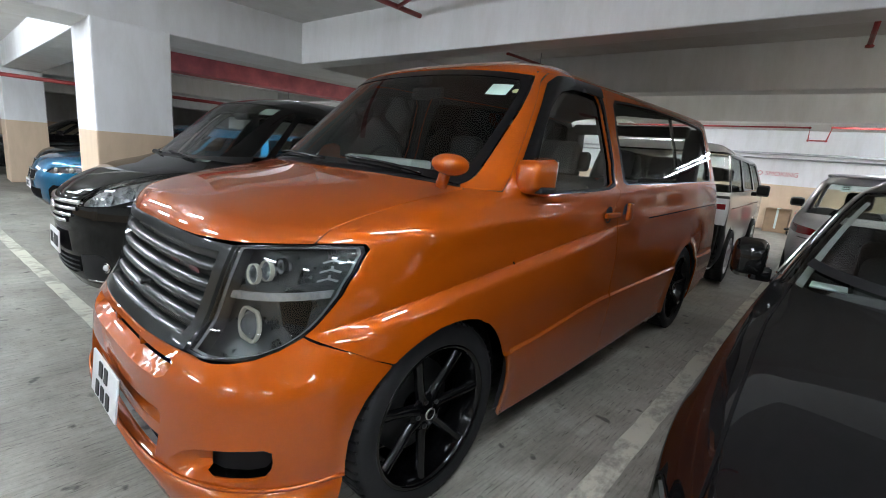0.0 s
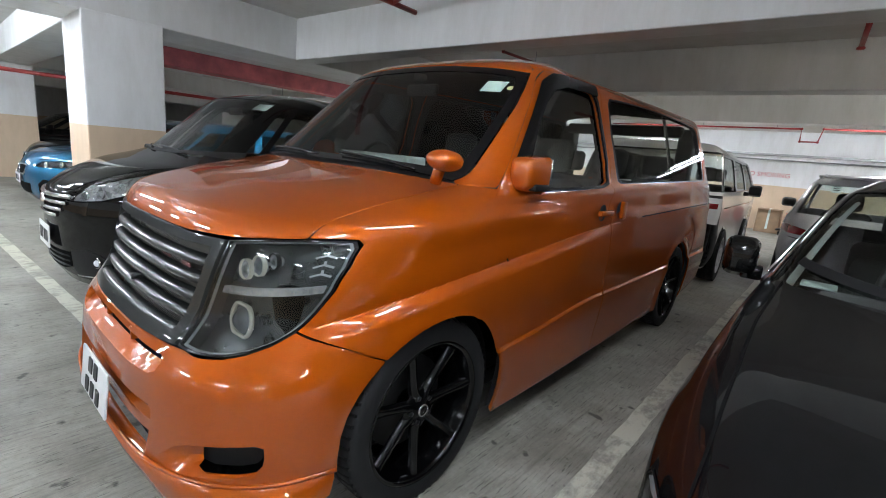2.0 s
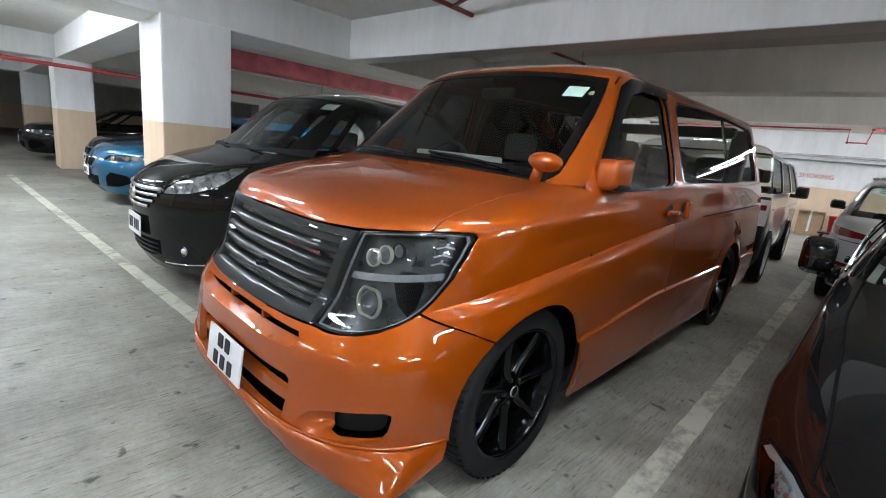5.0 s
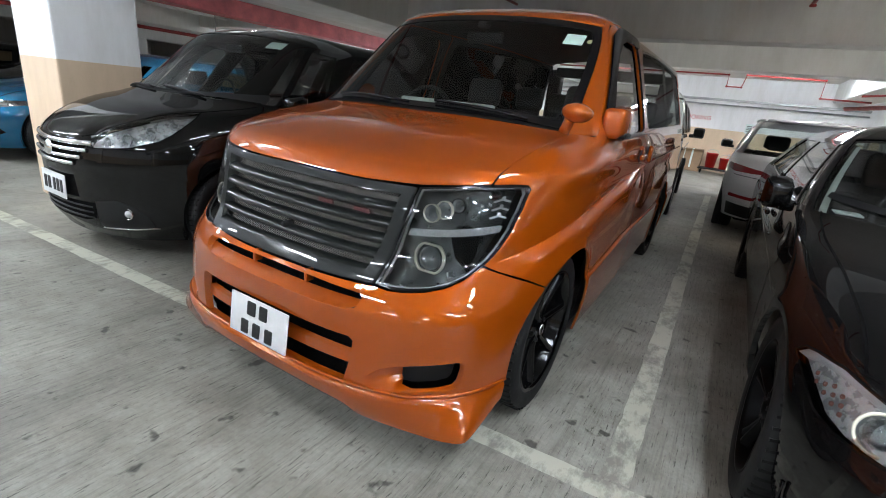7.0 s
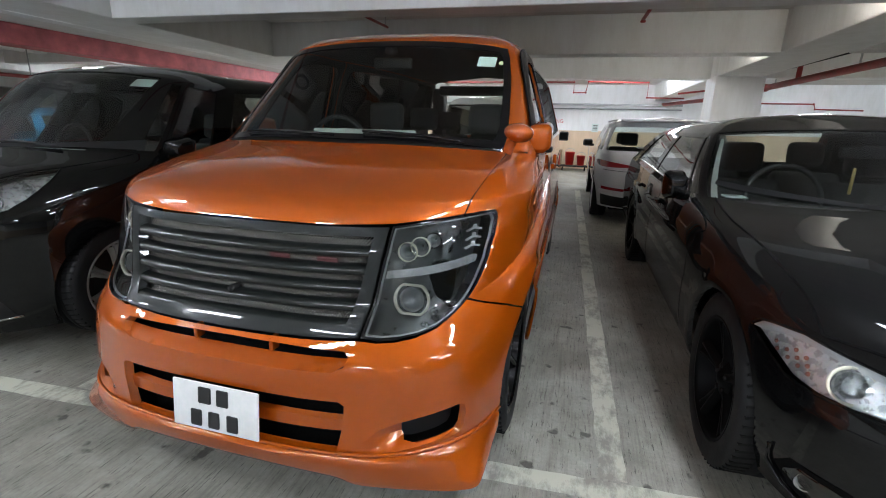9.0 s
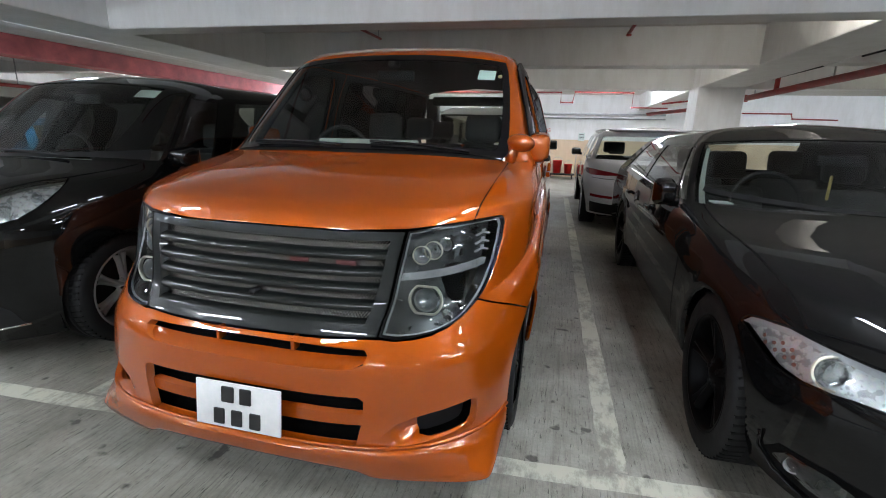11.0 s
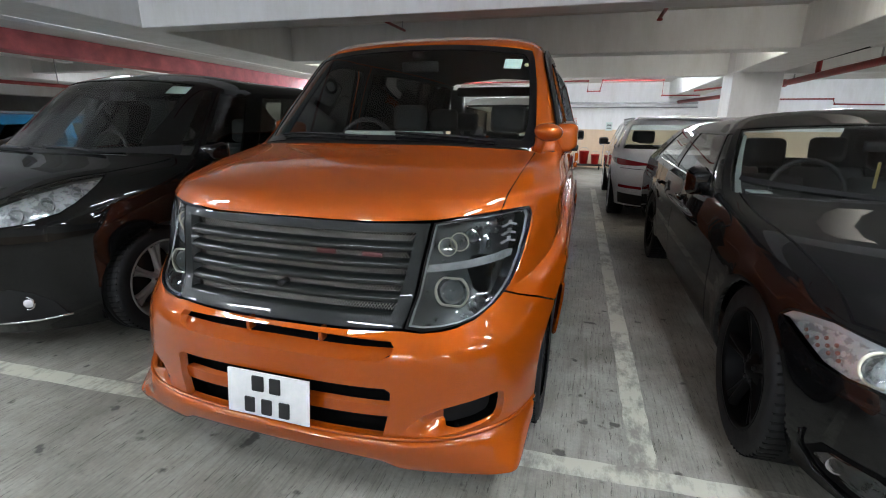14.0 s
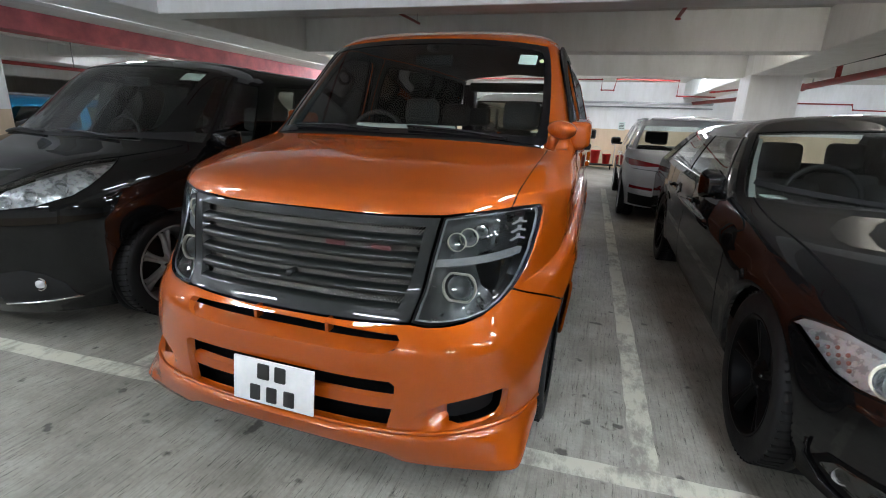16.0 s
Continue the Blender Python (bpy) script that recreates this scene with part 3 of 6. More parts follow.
# ---------------------------------------------------------------- wheels
def wheel(parent, x, y, r, width, rim_r, material, spokes, side=1, dish=0.03, turn=0.0, label="", twin=False):
    """A wheel under a car: tyre with tread blocks, rim, spokes and hub. side: +1 faces +x."""
    hub = new("wheel")
    hub.parent = parent
    hub.matrix_basis = pose(x, y, r, turn, 0, 0 if side > 0 else 180)
    if label:
        hub["label"] = label
    w = width
    ty = lathe([(rim_r, -w * 0.45), (rim_r + 0.012, -w * 0.5), (r - 0.03, -w * 0.5), (r - 0.012, -w * 0.46), (r, -w * 0.40), (r, w * -0.1), (r - 0.006, w * -0.09),
                (r - 0.006, w * -0.06), (r, w * -0.05), (r, w * 0.08), (r - 0.006, w * 0.09), (r - 0.006, w * 0.12), (r, w * 0.13),
                (r, w * 0.36), (r - 0.004, w * 0.42), (r - 0.016, w * 0.475), (r - 0.035, w * 0.5), (rim_r + 0.016, w * 0.485), (rim_r + 0.004, w * 0.46), (rim_r, w * 0.42)], 72)
    part("tyre", ty, RUBBER, hub, "black low-profile tyre")
    bms = []
    for k in range(60):
        t = 2 * math.pi * k / 60
        b = box(w * 0.14, w * 0.45, -0.0045, 0.0045, r - 0.012, r + 0.0006, 0)
        b.transform(pose(0, 0, 0, math.degrees(t)) @ pose(0, 0, 0, 0, 0, 12))
        bms.append(b)
    part("tread", joined(*bms), SKIRT_DIRT, hub, smooth_shade=False)
    part("rim", lathe([(rim_r - 0.03, -w * 0.45), (rim_r - 0.035, w * 0.0), (rim_r - 0.018, w * 0.30), (rim_r - 0.008, w * 0.40), (rim_r - 0.004, w * 0.47), (rim_r + 0.008, w * 0.475), (rim_r + 0.010, w * 0.43)], 64), material, hub)
    part("brake_disc", lathe([(0.05, 0.0), (rim_r * 0.68, 0.0), (rim_r * 0.68, -0.025), (0.05, -0.025)], 40), STEEL if material is RIM_SILVER else BRAKE, hub)
    for k in range(spokes):
        for tw in ((-0.10, 0.10) if twin else (0,)):
            bm = bmesh.new()
            prof = [(0.045, 0.026, w * 0.47 - dish), (rim_r * 0.35, 0.017, w * 0.46 - dish), (rim_r * 0.7, 0.014, w * 0.455 - dish * 0.5), (rim_r - 0.016, 0.020, w * 0.43)]
            rows = []
            for q, (rad, half, xx) in enumerate(prof):
                a0 = tw * (rad / rim_r)
                c, s = math.cos(a0), math.sin(a0)
                row = []
                for hh, dx in ((-half, -0.028), (-half * 0.55, 0.0), (half * 0.55, 0.0), (half, -0.028)):
                    yy, zz = hh, rad
                    row.append(bm.verts.new((xx + dx, yy * c + zz * s, -yy * s + zz * c)))
                rows.append(row)
            for a, b in zip(rows, rows[1:]):
                for i in range(3):
                    bm.faces.new((a[i], a[i + 1], b[i + 1], b[i]))
            bmesh.ops.recalc_face_normals(bm, faces=bm.faces[:])
            bm.transform(pose(0, 0, 0, 360.0 * k / spokes))
            part("spoke", bm, material, hub)
    part("hub_cap", lathe([(0.001, w * 0.47 - dish + 0.012), (0.022, w * 0.47 - dish + 0.010), (0.030, w * 0.47 - dish), (0.062, w * 0.45 - dish), (0.075, w * 0.40 - dish)], 24), material, hub)
    if material is RIM_BLACK:
        part("hub_badge", lathe([(0.019, w * 0.47 - dish + 0.011), (0.019, w * 0.47 - dish + 0.014), (0.024, w * 0.47 - dish + 0.013), (0.025, w * 0.47 - dish + 0.008)], 24), CHROME, hub, "thin chrome ring on the hub")
    for k in range(5):
        t = 2 * math.pi * k / 5 + 0.3
        b = lathe([(0.001, 0.012), (0.009, 0.010), (0.010, 0)], 8)
        b.transform(pose(w * 0.445 - dish, 0.05 * math.cos(t), 0.05 * math.sin(t)))
        part("wheel_nut", b, CHROME if material is RIM_SILVER else PLASTIC, hub)
    return hub


# ---------------------------------------------------------------- the orange people carrier
CREASE = pchip([(0.735,), (0.800,), (0.842,), (0.868,), (0.893,), (0.918,), (0.942,), (0.960,), (0.972,)])


def van_bulge(x, y, z):
    line = CREASE((y - 0.40) / 0.25)[0]
    d = line - z
    swoosh = 0.026 * (1 - (1 - np.clip(d / 0.05, 0, 1)) ** 2) * (1 - smooth(0.05, 0.36, d)) * smooth(0.40, 0.62, y) * (1 - smooth(1.7, 2.5, y))
    over = 0.006 * np.exp(-np.maximum(-d, 0) / 0.03) * (d < 0) * smooth(0.40, 0.62, y) * (1 - smooth(1.7, 2.5, y))
    low = 0.515 + 0.065 * smooth(1.2, 2.2, y)
    e = low - z
    skirt = 0.014 * smooth(-0.003, 0.014, e) * smooth(1.10, 1.28, y) * (1 - 0.5 * smooth(0.05, 0.3, e))
    r1, r2 = np.hypot(y - 0.868, z - 0.349), np.hypot(y - 3.81, z - 0.349)
    flare = 0.010 * (np.exp(-((r1 - 0.385) / 0.035) ** 2) + np.exp(-((r2 - 0.385) / 0.035) ** 2)) * smooth(0.50, 0.75, y)
    top = 1.05 + 0.03 * smooth(0.75, 1.3, y)
    f = top - z
    shoulder = 0.012 * smooth(-0.03, 0.03, f) * (1 - smooth(0.03, 0.12, f)) * smooth(0.68, 0.80, y) * (1 - smooth(1.35, 1.9, y))
    belt = 0.008 * smooth(-0.03, 0.03, 1.03 - z) * (1 - smooth(0.03, 0.16, 1.03 - z)) * smooth(2.3, 2.9, y)
    return swoosh - over + skirt + flare + shoulder + belt


VAN_LOW = [
    (0.075, 0.95, 4.72, 0.835, 3.6, 0.235, 0.17, 0.02),
    (0.078, 0.95, 4.74, 0.850, 3.5, 0.262, 0.23, 0.02),
    (0.085, 0.95, 4.75, 0.858, 3.5, 0.292, 0.31, 0.02),
    (0.092, 0.97, 4.76, 0.868, 3.4, 0.40, 0.45, 0.02),
    (0.103, 1.00, 4.76, 0.872, 3.3, 0.545, 0.58, 0.02),
    (0.150, 1.02, 4.76, 0.872, 3.1, 0.645, 0.68, 0.02),
    (0.195, 1.06, 4.75, 0.870, 3.0, 0.73, 0.77, 0.02),
]
VAN_HIGH = [
    (0.235, 1.08, 4.73, 0.862, 3.0, 0.90, 0.90, 0.02),
    (0.262, 1.10, 4.72, 0.856, 3.0, 0.985, 0.97, 0.02),
    (0.30, 1.14, 4.71, 0.852, 3.0, 1.035, 1.02, 0.02),
    (0.52, 1.28, 4.69, 0.846, 3.1, 1.105, 1.075, 0.03),
    (0.93, 1.50, 4.67, 0.836, 3.3, 1.185, 1.145, 0.04),
    (0.985, 1.55, 4.66, 0.828, 3.4, 1.215, 1.175, 0.05),
    (1.24, 1.74, 4.60, 0.762, 3.6, 1.45, 1.40, 0.05),
    (1.53, 1.95, 4.50, 0.672, 3.8, 1.705, 1.665, 0.06),
    (1.62, 2.0, 4.46, 0.635, 3.8, 1.738, 1.708, 0.05),
    (1.80, 2.15, 4.40, 0.54, 3.6, 1.775, 1.75, 0.03),
    (2.05, 2.4, 4.30, 0.30, 3.2, 1.80, 1.79, 0.0),
    (2.40, 2.6, 4.20, 0.0, 3.0, 1.81, 1.805, 0.0),
]
VAN = Shell(VAN_LOW + VAN_HIGH, van_bulge)
PLAIN = Shell(VAN_LOW + VAN_HIGH)
FOLDS = []
for lift in (0.008, 0.003, 0.0, -0.004, -0.010, -0.018, -0.028, -0.040, -0.052):
    FOLDS.append([PLAIN.find("s", y, float(CREASE(np.array((y - 0.40) / 0.25))[0]) + lift) for y in np.arange(0.46, 2.4, 0.02)])
for lift in (0.004, -0.003, -0.009, -0.015):
    FOLDS.append([PLAIN.find("s", y, float(0.515 + 0.065 * smooth(1.2, 2.2, np.array(y))) + lift) for y in np.arange(1.15, 4.6, 0.025)])
van = thing("people_carrier", "orange metallic people carrier with a carbon grille and black wheels", "car")
G = 0.004

HEADLIGHT = "f .497,.966 .56,.976 .63,.985 .684,.990 .735,.994 .768,.993 .775,.975 .772,.92 .762,.85 .745,.79 .72,.738 .69,.702 .65,.675 .60,.657 .545,.648 .49,.645 .442,.650 .450,.70 .470,.80 .485,.89"
head_loop = VAN.loop(HEADLIGHT)
grille_loop = VAN.loop("f -.487,.964 -.3,.961 -.15,.962 0,.963 .15,.962 .3,.961 .487,.964 .475,.89 .460,.80 .442,.70 .432,.650 .3,.645 .15,.642 0,.641 -.15,.642 -.3,.645 -.432,.650 -.442,.70 -.460,.80 -.475,.89")


def seam(shell, text, parent, w=0.010, off=-0.008, material=None, both=False):
    """A dark strip in the gap between two panels."""
    q = shell.loop(text) if isinstance(text, str) else text
    uv = []
    for a, b in zip(q, q[1:]):
        uv += [(a[0] + (b[0] - a[0]) * i / 6, a[1] + (b[1] - a[1]) * i / 6) for i in range(6)]
    uv = np.array(uv + [q[-1]])
    p, n = shell.at(uv[:, 0], uv[:, 1]), shell.normal(uv[:, 0], uv[:, 1])
    t = np.gradient(p, axis=0)
    s = np.cross(n, t)
    s /= np.linalg.norm(s, axis=1, keepdims=True)
    vs = np.concatenate([p + n * off + s * w / 2, p + n * off - s * w / 2])
    k = len(p)
    faces = [(i, i + 1, k + i + 1, k + i) for i in range(k - 1)]
    hang("panel_gap", mesh_of("panel_gap", vs, faces), material or DARK, parent)
    if both:
        hang("panel_gap", mesh_of("panel_gap", vs * (-1, 1, 1), faces), material or DARK, parent)


sheet("bonnet", VAN, "f -.684,.997 -.5,.977 -.3,.968 0,.969 .3,.968 .5,.977 .684,.997 t .694,.55 .706,.75 .716,.95 .719,1.05 .6,.985 .4,.94 .2,.922 0,.915 -.2,.922 -.4,.94 -.6,.985 -.719,1.05 -.716,.95 -.706,.75 -.694,.55", ORANGE, van, step=0.028)

# bumper with its openings
slot = VAN.loop("f -.400,.616 -.2,.619 0,.620 .2,.619 .405,.616 .420,.600 .410,.572 .375,.556 .2,.552 0,.551 -.2,.552 -.365,.556 -.400,.572 -.412,.600")
slot_ramp = VAN.loop("f .416,.584 .410,.572 .375,.556 .2,.552 0,.551 -.2,.552 -.365,.556 -.400,.572 -.408,.584 -.2,.582 0,.582 .2,.582")
intake = VAN.loop("f -.40,.470 -.2,.468 0,.467 .2,.468 .40,.470 .418,.458 .416,.40 .402,.335 .388,.290 .36,.274 .15,.270 0,.269 -.15,.270 -.345,.274 -.375,.290 -.392,.332 -.408,.40 -.412,.458")
intake_bar = VAN.loop("f -.412,.402 -.2,.399 0,.398 .2,.399 .418,.402 .410,.365 .2,.361 0,.360 -.2,.361 -.402,.365")
intake_sill = VAN.loop("f .388,.290 .36,.274 .15,.270 0,.269 -.15,.270 -.345,.274 -.375,.290 -.382,.300 0,.298 .392,.300")
fog = VAN.loop("f .455,.318 .475,.345 .52,.385 .57,.405 .62,.415 .68,.424 .730,.430 .745,.422 .748,.39 .744,.350 .735,.333 .70,.325 .62,.318 .55,.312 .48,.308")
fog_pit = VAN.loop("f .572,.402 .62,.411 .68,.420 .728,.426 .741,.418 .744,.39 .740,.353 .731,.338 .70,.330 .62,.324 .580,.330 .566,.35 .565,.385")
top_side = VAN.loop("s .610,.640 f .72,.730")
head_low = VAN.loop("f .69,.694 .65,.667 .60,.649 .545,.640 .49,.637 .440,.642 .3,.637 .15,.634")
half_top = top_side + head_low
low_edge = VAN.loop("f .15,.292 .3,.293 .45,.295 .6,.298 .7,.300 .78,.303 s .47,.305")
arch_low = [VAN.find("s", 0.868 + 0.385 * math.cos(math.radians(a)), 0.349 + 0.385 * math.sin(math.radians(a))) for a in (187, 180, 170, 160, 150, 140, 133)]
side_run = low_edge + arch_low + half_top
bumper = side_run + [(0.0, VAN.find("f", 0.0, 0.633)[1])] + mirrored(side_run)[::-1] + [(0.0, VAN.find("f", 0.0, 0.292)[1])]
sheet("front_bumper", VAN, bumper, ORANGE, van, holes=[slot, intake, fog, mirrored(fog)], thick=0.03, step=0.025)
lip_half = VAN.loop("f 0,.286 .2,.286 .37,.288 .46,.289 .62,.291 .75,.293 s .36,.294 .478,.296")
lip_top = [tuple(VAN.at(np.array([u]), np.array([v]))[0]) for u, v in lip_half]
lip_low = [(0.0, 0.105, 0.205), (0.2, 0.108, 0.204), (0.37, 0.118, 0.199), (0.46, 0.135, 0.173), (0.62, 0.172, 0.168), (0.75, 0.215, 0.165), (0.808, 0.255, 0.168), (0.830, 0.462, 0.235)]


def lip_blade():
    """A slanting blade under the bumper with pointed ends, its foot turned back."""
    hi, lo = pchip(lip_top), pchip(lip_low)
    bm, rows = bmesh.new(), []
    ts = np.linspace(0, 7, 43)
    for s, order in ((-1, ts[:0:-1]), (1, ts)):
        for t in order:
            p, q = Vector(hi(np.array(t))), Vector(lo(np.array(t)))
            out = Vector((0.25 * t / 6 + 1.5 * max(0, t - 5.6), -1, 0)).normalized()
            back = -out
            k = 0.35 + 0.65 * min(1, (7 - t) / 2)
            ring = (p + back * 0.03 + Vector((0, 0, 0.012)), p + back * 0.002 + Vector((0, 0, 0.006)), p + out * 0.004 * k, p.lerp(q, 0.12) + out * 0.012 * k, p.lerp(q, 0.35) + out * 0.013 * k,
                    p.lerp(q, 0.75) + out * 0.010 * k, p.lerp(q, 0.94) + out * 0.006 * k, q, q + back * 0.006 + Vector((0, 0, -0.003)), q + back * 0.05 + Vector((0, 0, 0.004)))
            rows.append([bm.verts.new((v.x * s, v.y, v.z)) for v in ring])
    for a, b in zip(rows, rows[1:]):
        for i in range(len(a) - 1):
            bm.faces.new((a[i], a[i + 1], b[i + 1], b[i]))
    bmesh.ops.recalc_face_normals(bm, faces=bm.faces[:])
    return bm


lip_ob = part("front_lip", lip_blade(), ORANGE, van)
lip_ob.data.set_sharp_from_angle(angle=radians(40))
bead = [tuple(VAN.at(np.array([u]), np.array([v]))[0] + VAN.normal(np.array([u]), np.array([v]))[0] * 0.004 + (0, 0, 0.017)) for u, v in lip_half]
bead = [tuple(q) for q in pchip(bead)(np.linspace(0, 7, 29)).T]
part("lip_bead", tube([(-x, y, z) for x, y, z in bead[:0:-1]] + bead, 0.006, 8), ORANGE, van, "raised bead above the front lip")
# near-black block behind the lip, standing in for the shade under the bumper
part("lip_shade_block", box(-0.60, 0.60, 0.25, 0.42, 0.20, 0.30, 0.03), DARK, van)
seam(VAN, "f 0,.299 .2,.299 .407,.301 .6,.303 .72,.305 .78,.307", van, 0.003, 0.0015, both=True)
seam(VAN, lip_half[:5], van, 0.010, -0.012, both=True)


def slot_back(p):
    q = p.copy()
    q[:, 1] += 0.036 * np.clip((p[:, 2] - 0.553) / 0.03, 0, 1)
    return q


def sill_back(p):
    q = p.copy()
    q[:, 1] += 0.035 * np.clip((p[:, 2] - 0.272) / 0.026, 0, 1)
    return q


sheet("slot_ramp", VAN, slot_ramp, ORANGE, van, thick=0.0, step=0.02, bent=slot_back)
sheet("intake_sill", VAN, intake_sill, ORANGE, van, thick=0.0, step=0.02, bent=sill_back)
sheet("intake_bar", VAN, intake_bar, ORANGE, van, off=-0.022, thick=0.03, step=0.025)


def scoop(p):
    q = p.copy()
    q[:, 1] += 0.055 * smooth(0.47, 0.575, np.abs(p[:, 0])) * smooth(0.312, 0.345, p[:, 2])
    return q


sheet("fog_scoop", VAN, fog, ORANGE, van, holes=[fog_pit], thick=0.0, step=0.02, both=True, bent=scoop)
# near-black sheet added for the shade behind the bumper openings
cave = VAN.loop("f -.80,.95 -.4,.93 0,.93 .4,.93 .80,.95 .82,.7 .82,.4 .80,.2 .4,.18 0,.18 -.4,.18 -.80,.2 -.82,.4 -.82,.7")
sheet("front_shade_sheet", VAN, cave, DARK, van, off=-0.10, thick=0, step=0.06)

# fenders and sides
arch_top = [VAN.find("s", 0.868 + 0.385 * math.cos(math.radians(a)), 0.349 + 0.385 * math.sin(math.radians(a))) for a in range(130, -25, -7)]
fender = (VAN.loop("f .723,.7365 .749,.795 .766,.85 .777,.92 .780,.985 .77,1.0 .735,1.001 .690,.998 t .699,.55 .711,.75 .721,.95 .728,1.06 s 1.20,1.152 1.232,1.0 1.25,.8 1.258,.6 1.262,.4 1.262,.205")
          + arch_top[::-1][1:] + VAN.loop("s .616,.6445"))
sheet("front_fender", VAN, fender, ORANGE, van, step=0.024, both=True, folds=FOLDS)
win_f = VAN.loop("s 1.335,1.175 1.42,1.30 1.52,1.44 1.62,1.555 1.68,1.605 1.80,1.635 2.0,1.648 2.12,1.645 2.155,1.60 2.17,1.45 2.18,1.30 2.17,1.20 2.10,1.178 1.8,1.165 1.5,1.16")
door_f = VAN.loop("s 1.268,.205 1.264,.4 1.256,.6 1.240,.8 1.222,1.0 1.20,1.16 1.27,1.22 1.40,1.37 1.53,1.52 1.62,1.635 1.70,1.684 1.8,1.693 1.9,1.697 2.2,1.705 2.235,1.6 2.25,1.3 2.255,1.0 2.25,.7 2.245,.205 1.9,.20 1.5,.20")
sheet("front_door", VAN, door_f, ORANGE, van, holes=[win_f], step=0.026, both=True, folds=FOLDS)
win_frame = VAN.loop("s 1.315,1.165 1.40,1.30 1.50,1.45 1.60,1.575 1.67,1.63 1.80,1.658 2.0,1.672 2.14,1.668 2.178,1.61 2.195,1.45 2.20,1.30 2.19,1.185 2.10,1.163 1.8,1.150 1.5,1.145")
sheet("window_frame", VAN, win_frame, TRIM, van, holes=[win_f], off=0.010, step=0.03, both=True)
sheet("door_glass", VAN, win_f, GLASS_MID, van, off=-0.008, thick=0, step=0.05, both=True)
visor = VAN.loop("s 1.30,1.235 1.41,1.362 1.54,1.512 1.63,1.62 1.71,1.662 1.80,1.672 2.0,1.680 2.17,1.682 2.17,1.632 2.0,1.632 1.82,1.622 1.70,1.592 1.60,1.515 1.50,1.40 1.41,1.275 1.35,1.20 1.31,1.178")
sheet("window_visor", VAN, visor, VISOR, van, off=0.017, thick=0.008, step=0.03, label="smoked plastic wind visor", both=True)
q_win = VAN.loop("s 2.335,1.205 2.32,1.35 2.315,1.5 2.33,1.62 2.37,1.655 2.6,1.672 3.0,1.69 3.5,1.70 4.0,1.70 4.30,1.692 4.37,1.66 4.42,1.5 4.45,1.35 4.455,1.26 4.40,1.235 3.9,1.22 3.2,1.205 2.7,1.195 2.38,1.19")
arch_r = [VAN.find("s", 3.81 + 0.385 * math.cos(math.radians(a)), 0.349 + 0.385 * math.sin(math.radians(a))) for a in range(200, -26, -8)]
rear_side = (VAN.loop("s 2.253,.205 2.258,.7 2.263,1.0 2.258,1.3 2.243,1.6 2.21,1.705 2.6,1.722 3.2,1.735 3.9,1.74 4.42,1.73 4.50,1.5 4.58,1.25 4.66,1.1 4.70,.9 4.73,.6 4.73,.3 4.3,.21")
             + arch_r[::-1] + VAN.loop("s 3.3,.205 2.8,.205"))
sheet("sliding_door_side", VAN, rear_side, ORANGE, van, holes=[q_win], step=0.03, both=True, folds=FOLDS)
q_mid = (np.mean([q[0] for q in q_win]), np.mean([q[1] for q in q_win]))
q_in = [(q_mid[0] + (u - q_mid[0]) * 0.965, q_mid[1] + (v - q_mid[1]) * 0.93) for u, v in q_win]
sheet("window_gasket", VAN, q_win, TRIM, van, holes=[q_in], off=-0.003, thick=0.012, step=0.04, label="black rubber border of the rear side glass", both=True)
sheet("rear_side_glass", VAN, q_win, GLASS_DARK, van, off=-0.006, thick=0, step=0.06, both=True)
for y0 in (3.42,):
    sheet("glass_divider", VAN, f"s {y0},1.205 {y0},1.70 {y0+.05},1.70 {y0+.05},1.205", TRIM, van, off=-0.012, thick=0.01, step=0.05, both=True)
seam(VAN, "f .687,.993 t .697,.55 .7085,.75 .7185,.95 .723,1.055", van, 0.014, both=True)
seam(VAN, "s 1.20,1.157 1.227,1.0 1.245,.8 1.257,.6 1.263,.4 1.265,.205", van, 0.016, both=True)
seam(VAN, "s 2.25,.205 2.254,.7 2.259,1.0 2.254,1.3 2.239,1.6 2.205,1.70", van, 0.016, both=True)
seam(VAN, "f .722,.734 s .46,.694 .54,.664 .611,.642", van, 0.007, both=True)
seam(VAN, "s 2.75,.99 3.2,1.0 3.8,1.015 4.6,1.03", van, 0.008, 0.0015, both=True)
# windscreen, pillars, roof
ws = VAN.loop("t -.69,1.055 -.5,.995 -.25,.965 0,.958 .25,.965 .5,.995 .69,1.055 f .70,1.27 .685,1.38 .665,1.50 .64,1.60 .617,1.655 .4,1.675 .2,1.688 0,1.692 -.2,1.688 -.4,1.675 -.617,1.655 -.64,1.60 -.665,1.50 -.685,1.38 -.70,1.27")
sheet("windscreen", VAN, ws, GLASS, van, off=-0.004, thick=0, step=0.05, label="large raked windscreen")
ws_in = VAN.loop("t -.655,1.085 -.5,1.03 -.25,1.0 0,.993 .25,1.0 .5,1.03 .655,1.085 f .668,1.27 .655,1.38 .636,1.50 .612,1.60 .59,1.630 .4,1.648 .2,1.658 0,1.662 -.2,1.658 -.4,1.648 -.59,1.630 -.612,1.60 -.636,1.50 -.655,1.38 -.668,1.27")
sheet("windscreen_seal", VAN, ws, TRIM, van, holes=[ws_in], off=-0.001, thick=0.006, step=0.03, label="black windscreen border")
pillar = VAN.loop("t .727,1.07 .698,1.06 f .706,1.27 .691,1.38 .671,1.50 .646,1.60 .622,1.662 uv .62,14.6 s 1.66,1.699 1.695,1.688 1.617,1.639 1.527,1.5245 1.397,1.3745 1.267,1.2245 1.198,1.164")
sheet("pillar", VAN, pillar, ORANGE, van, step=0.022, both=True)
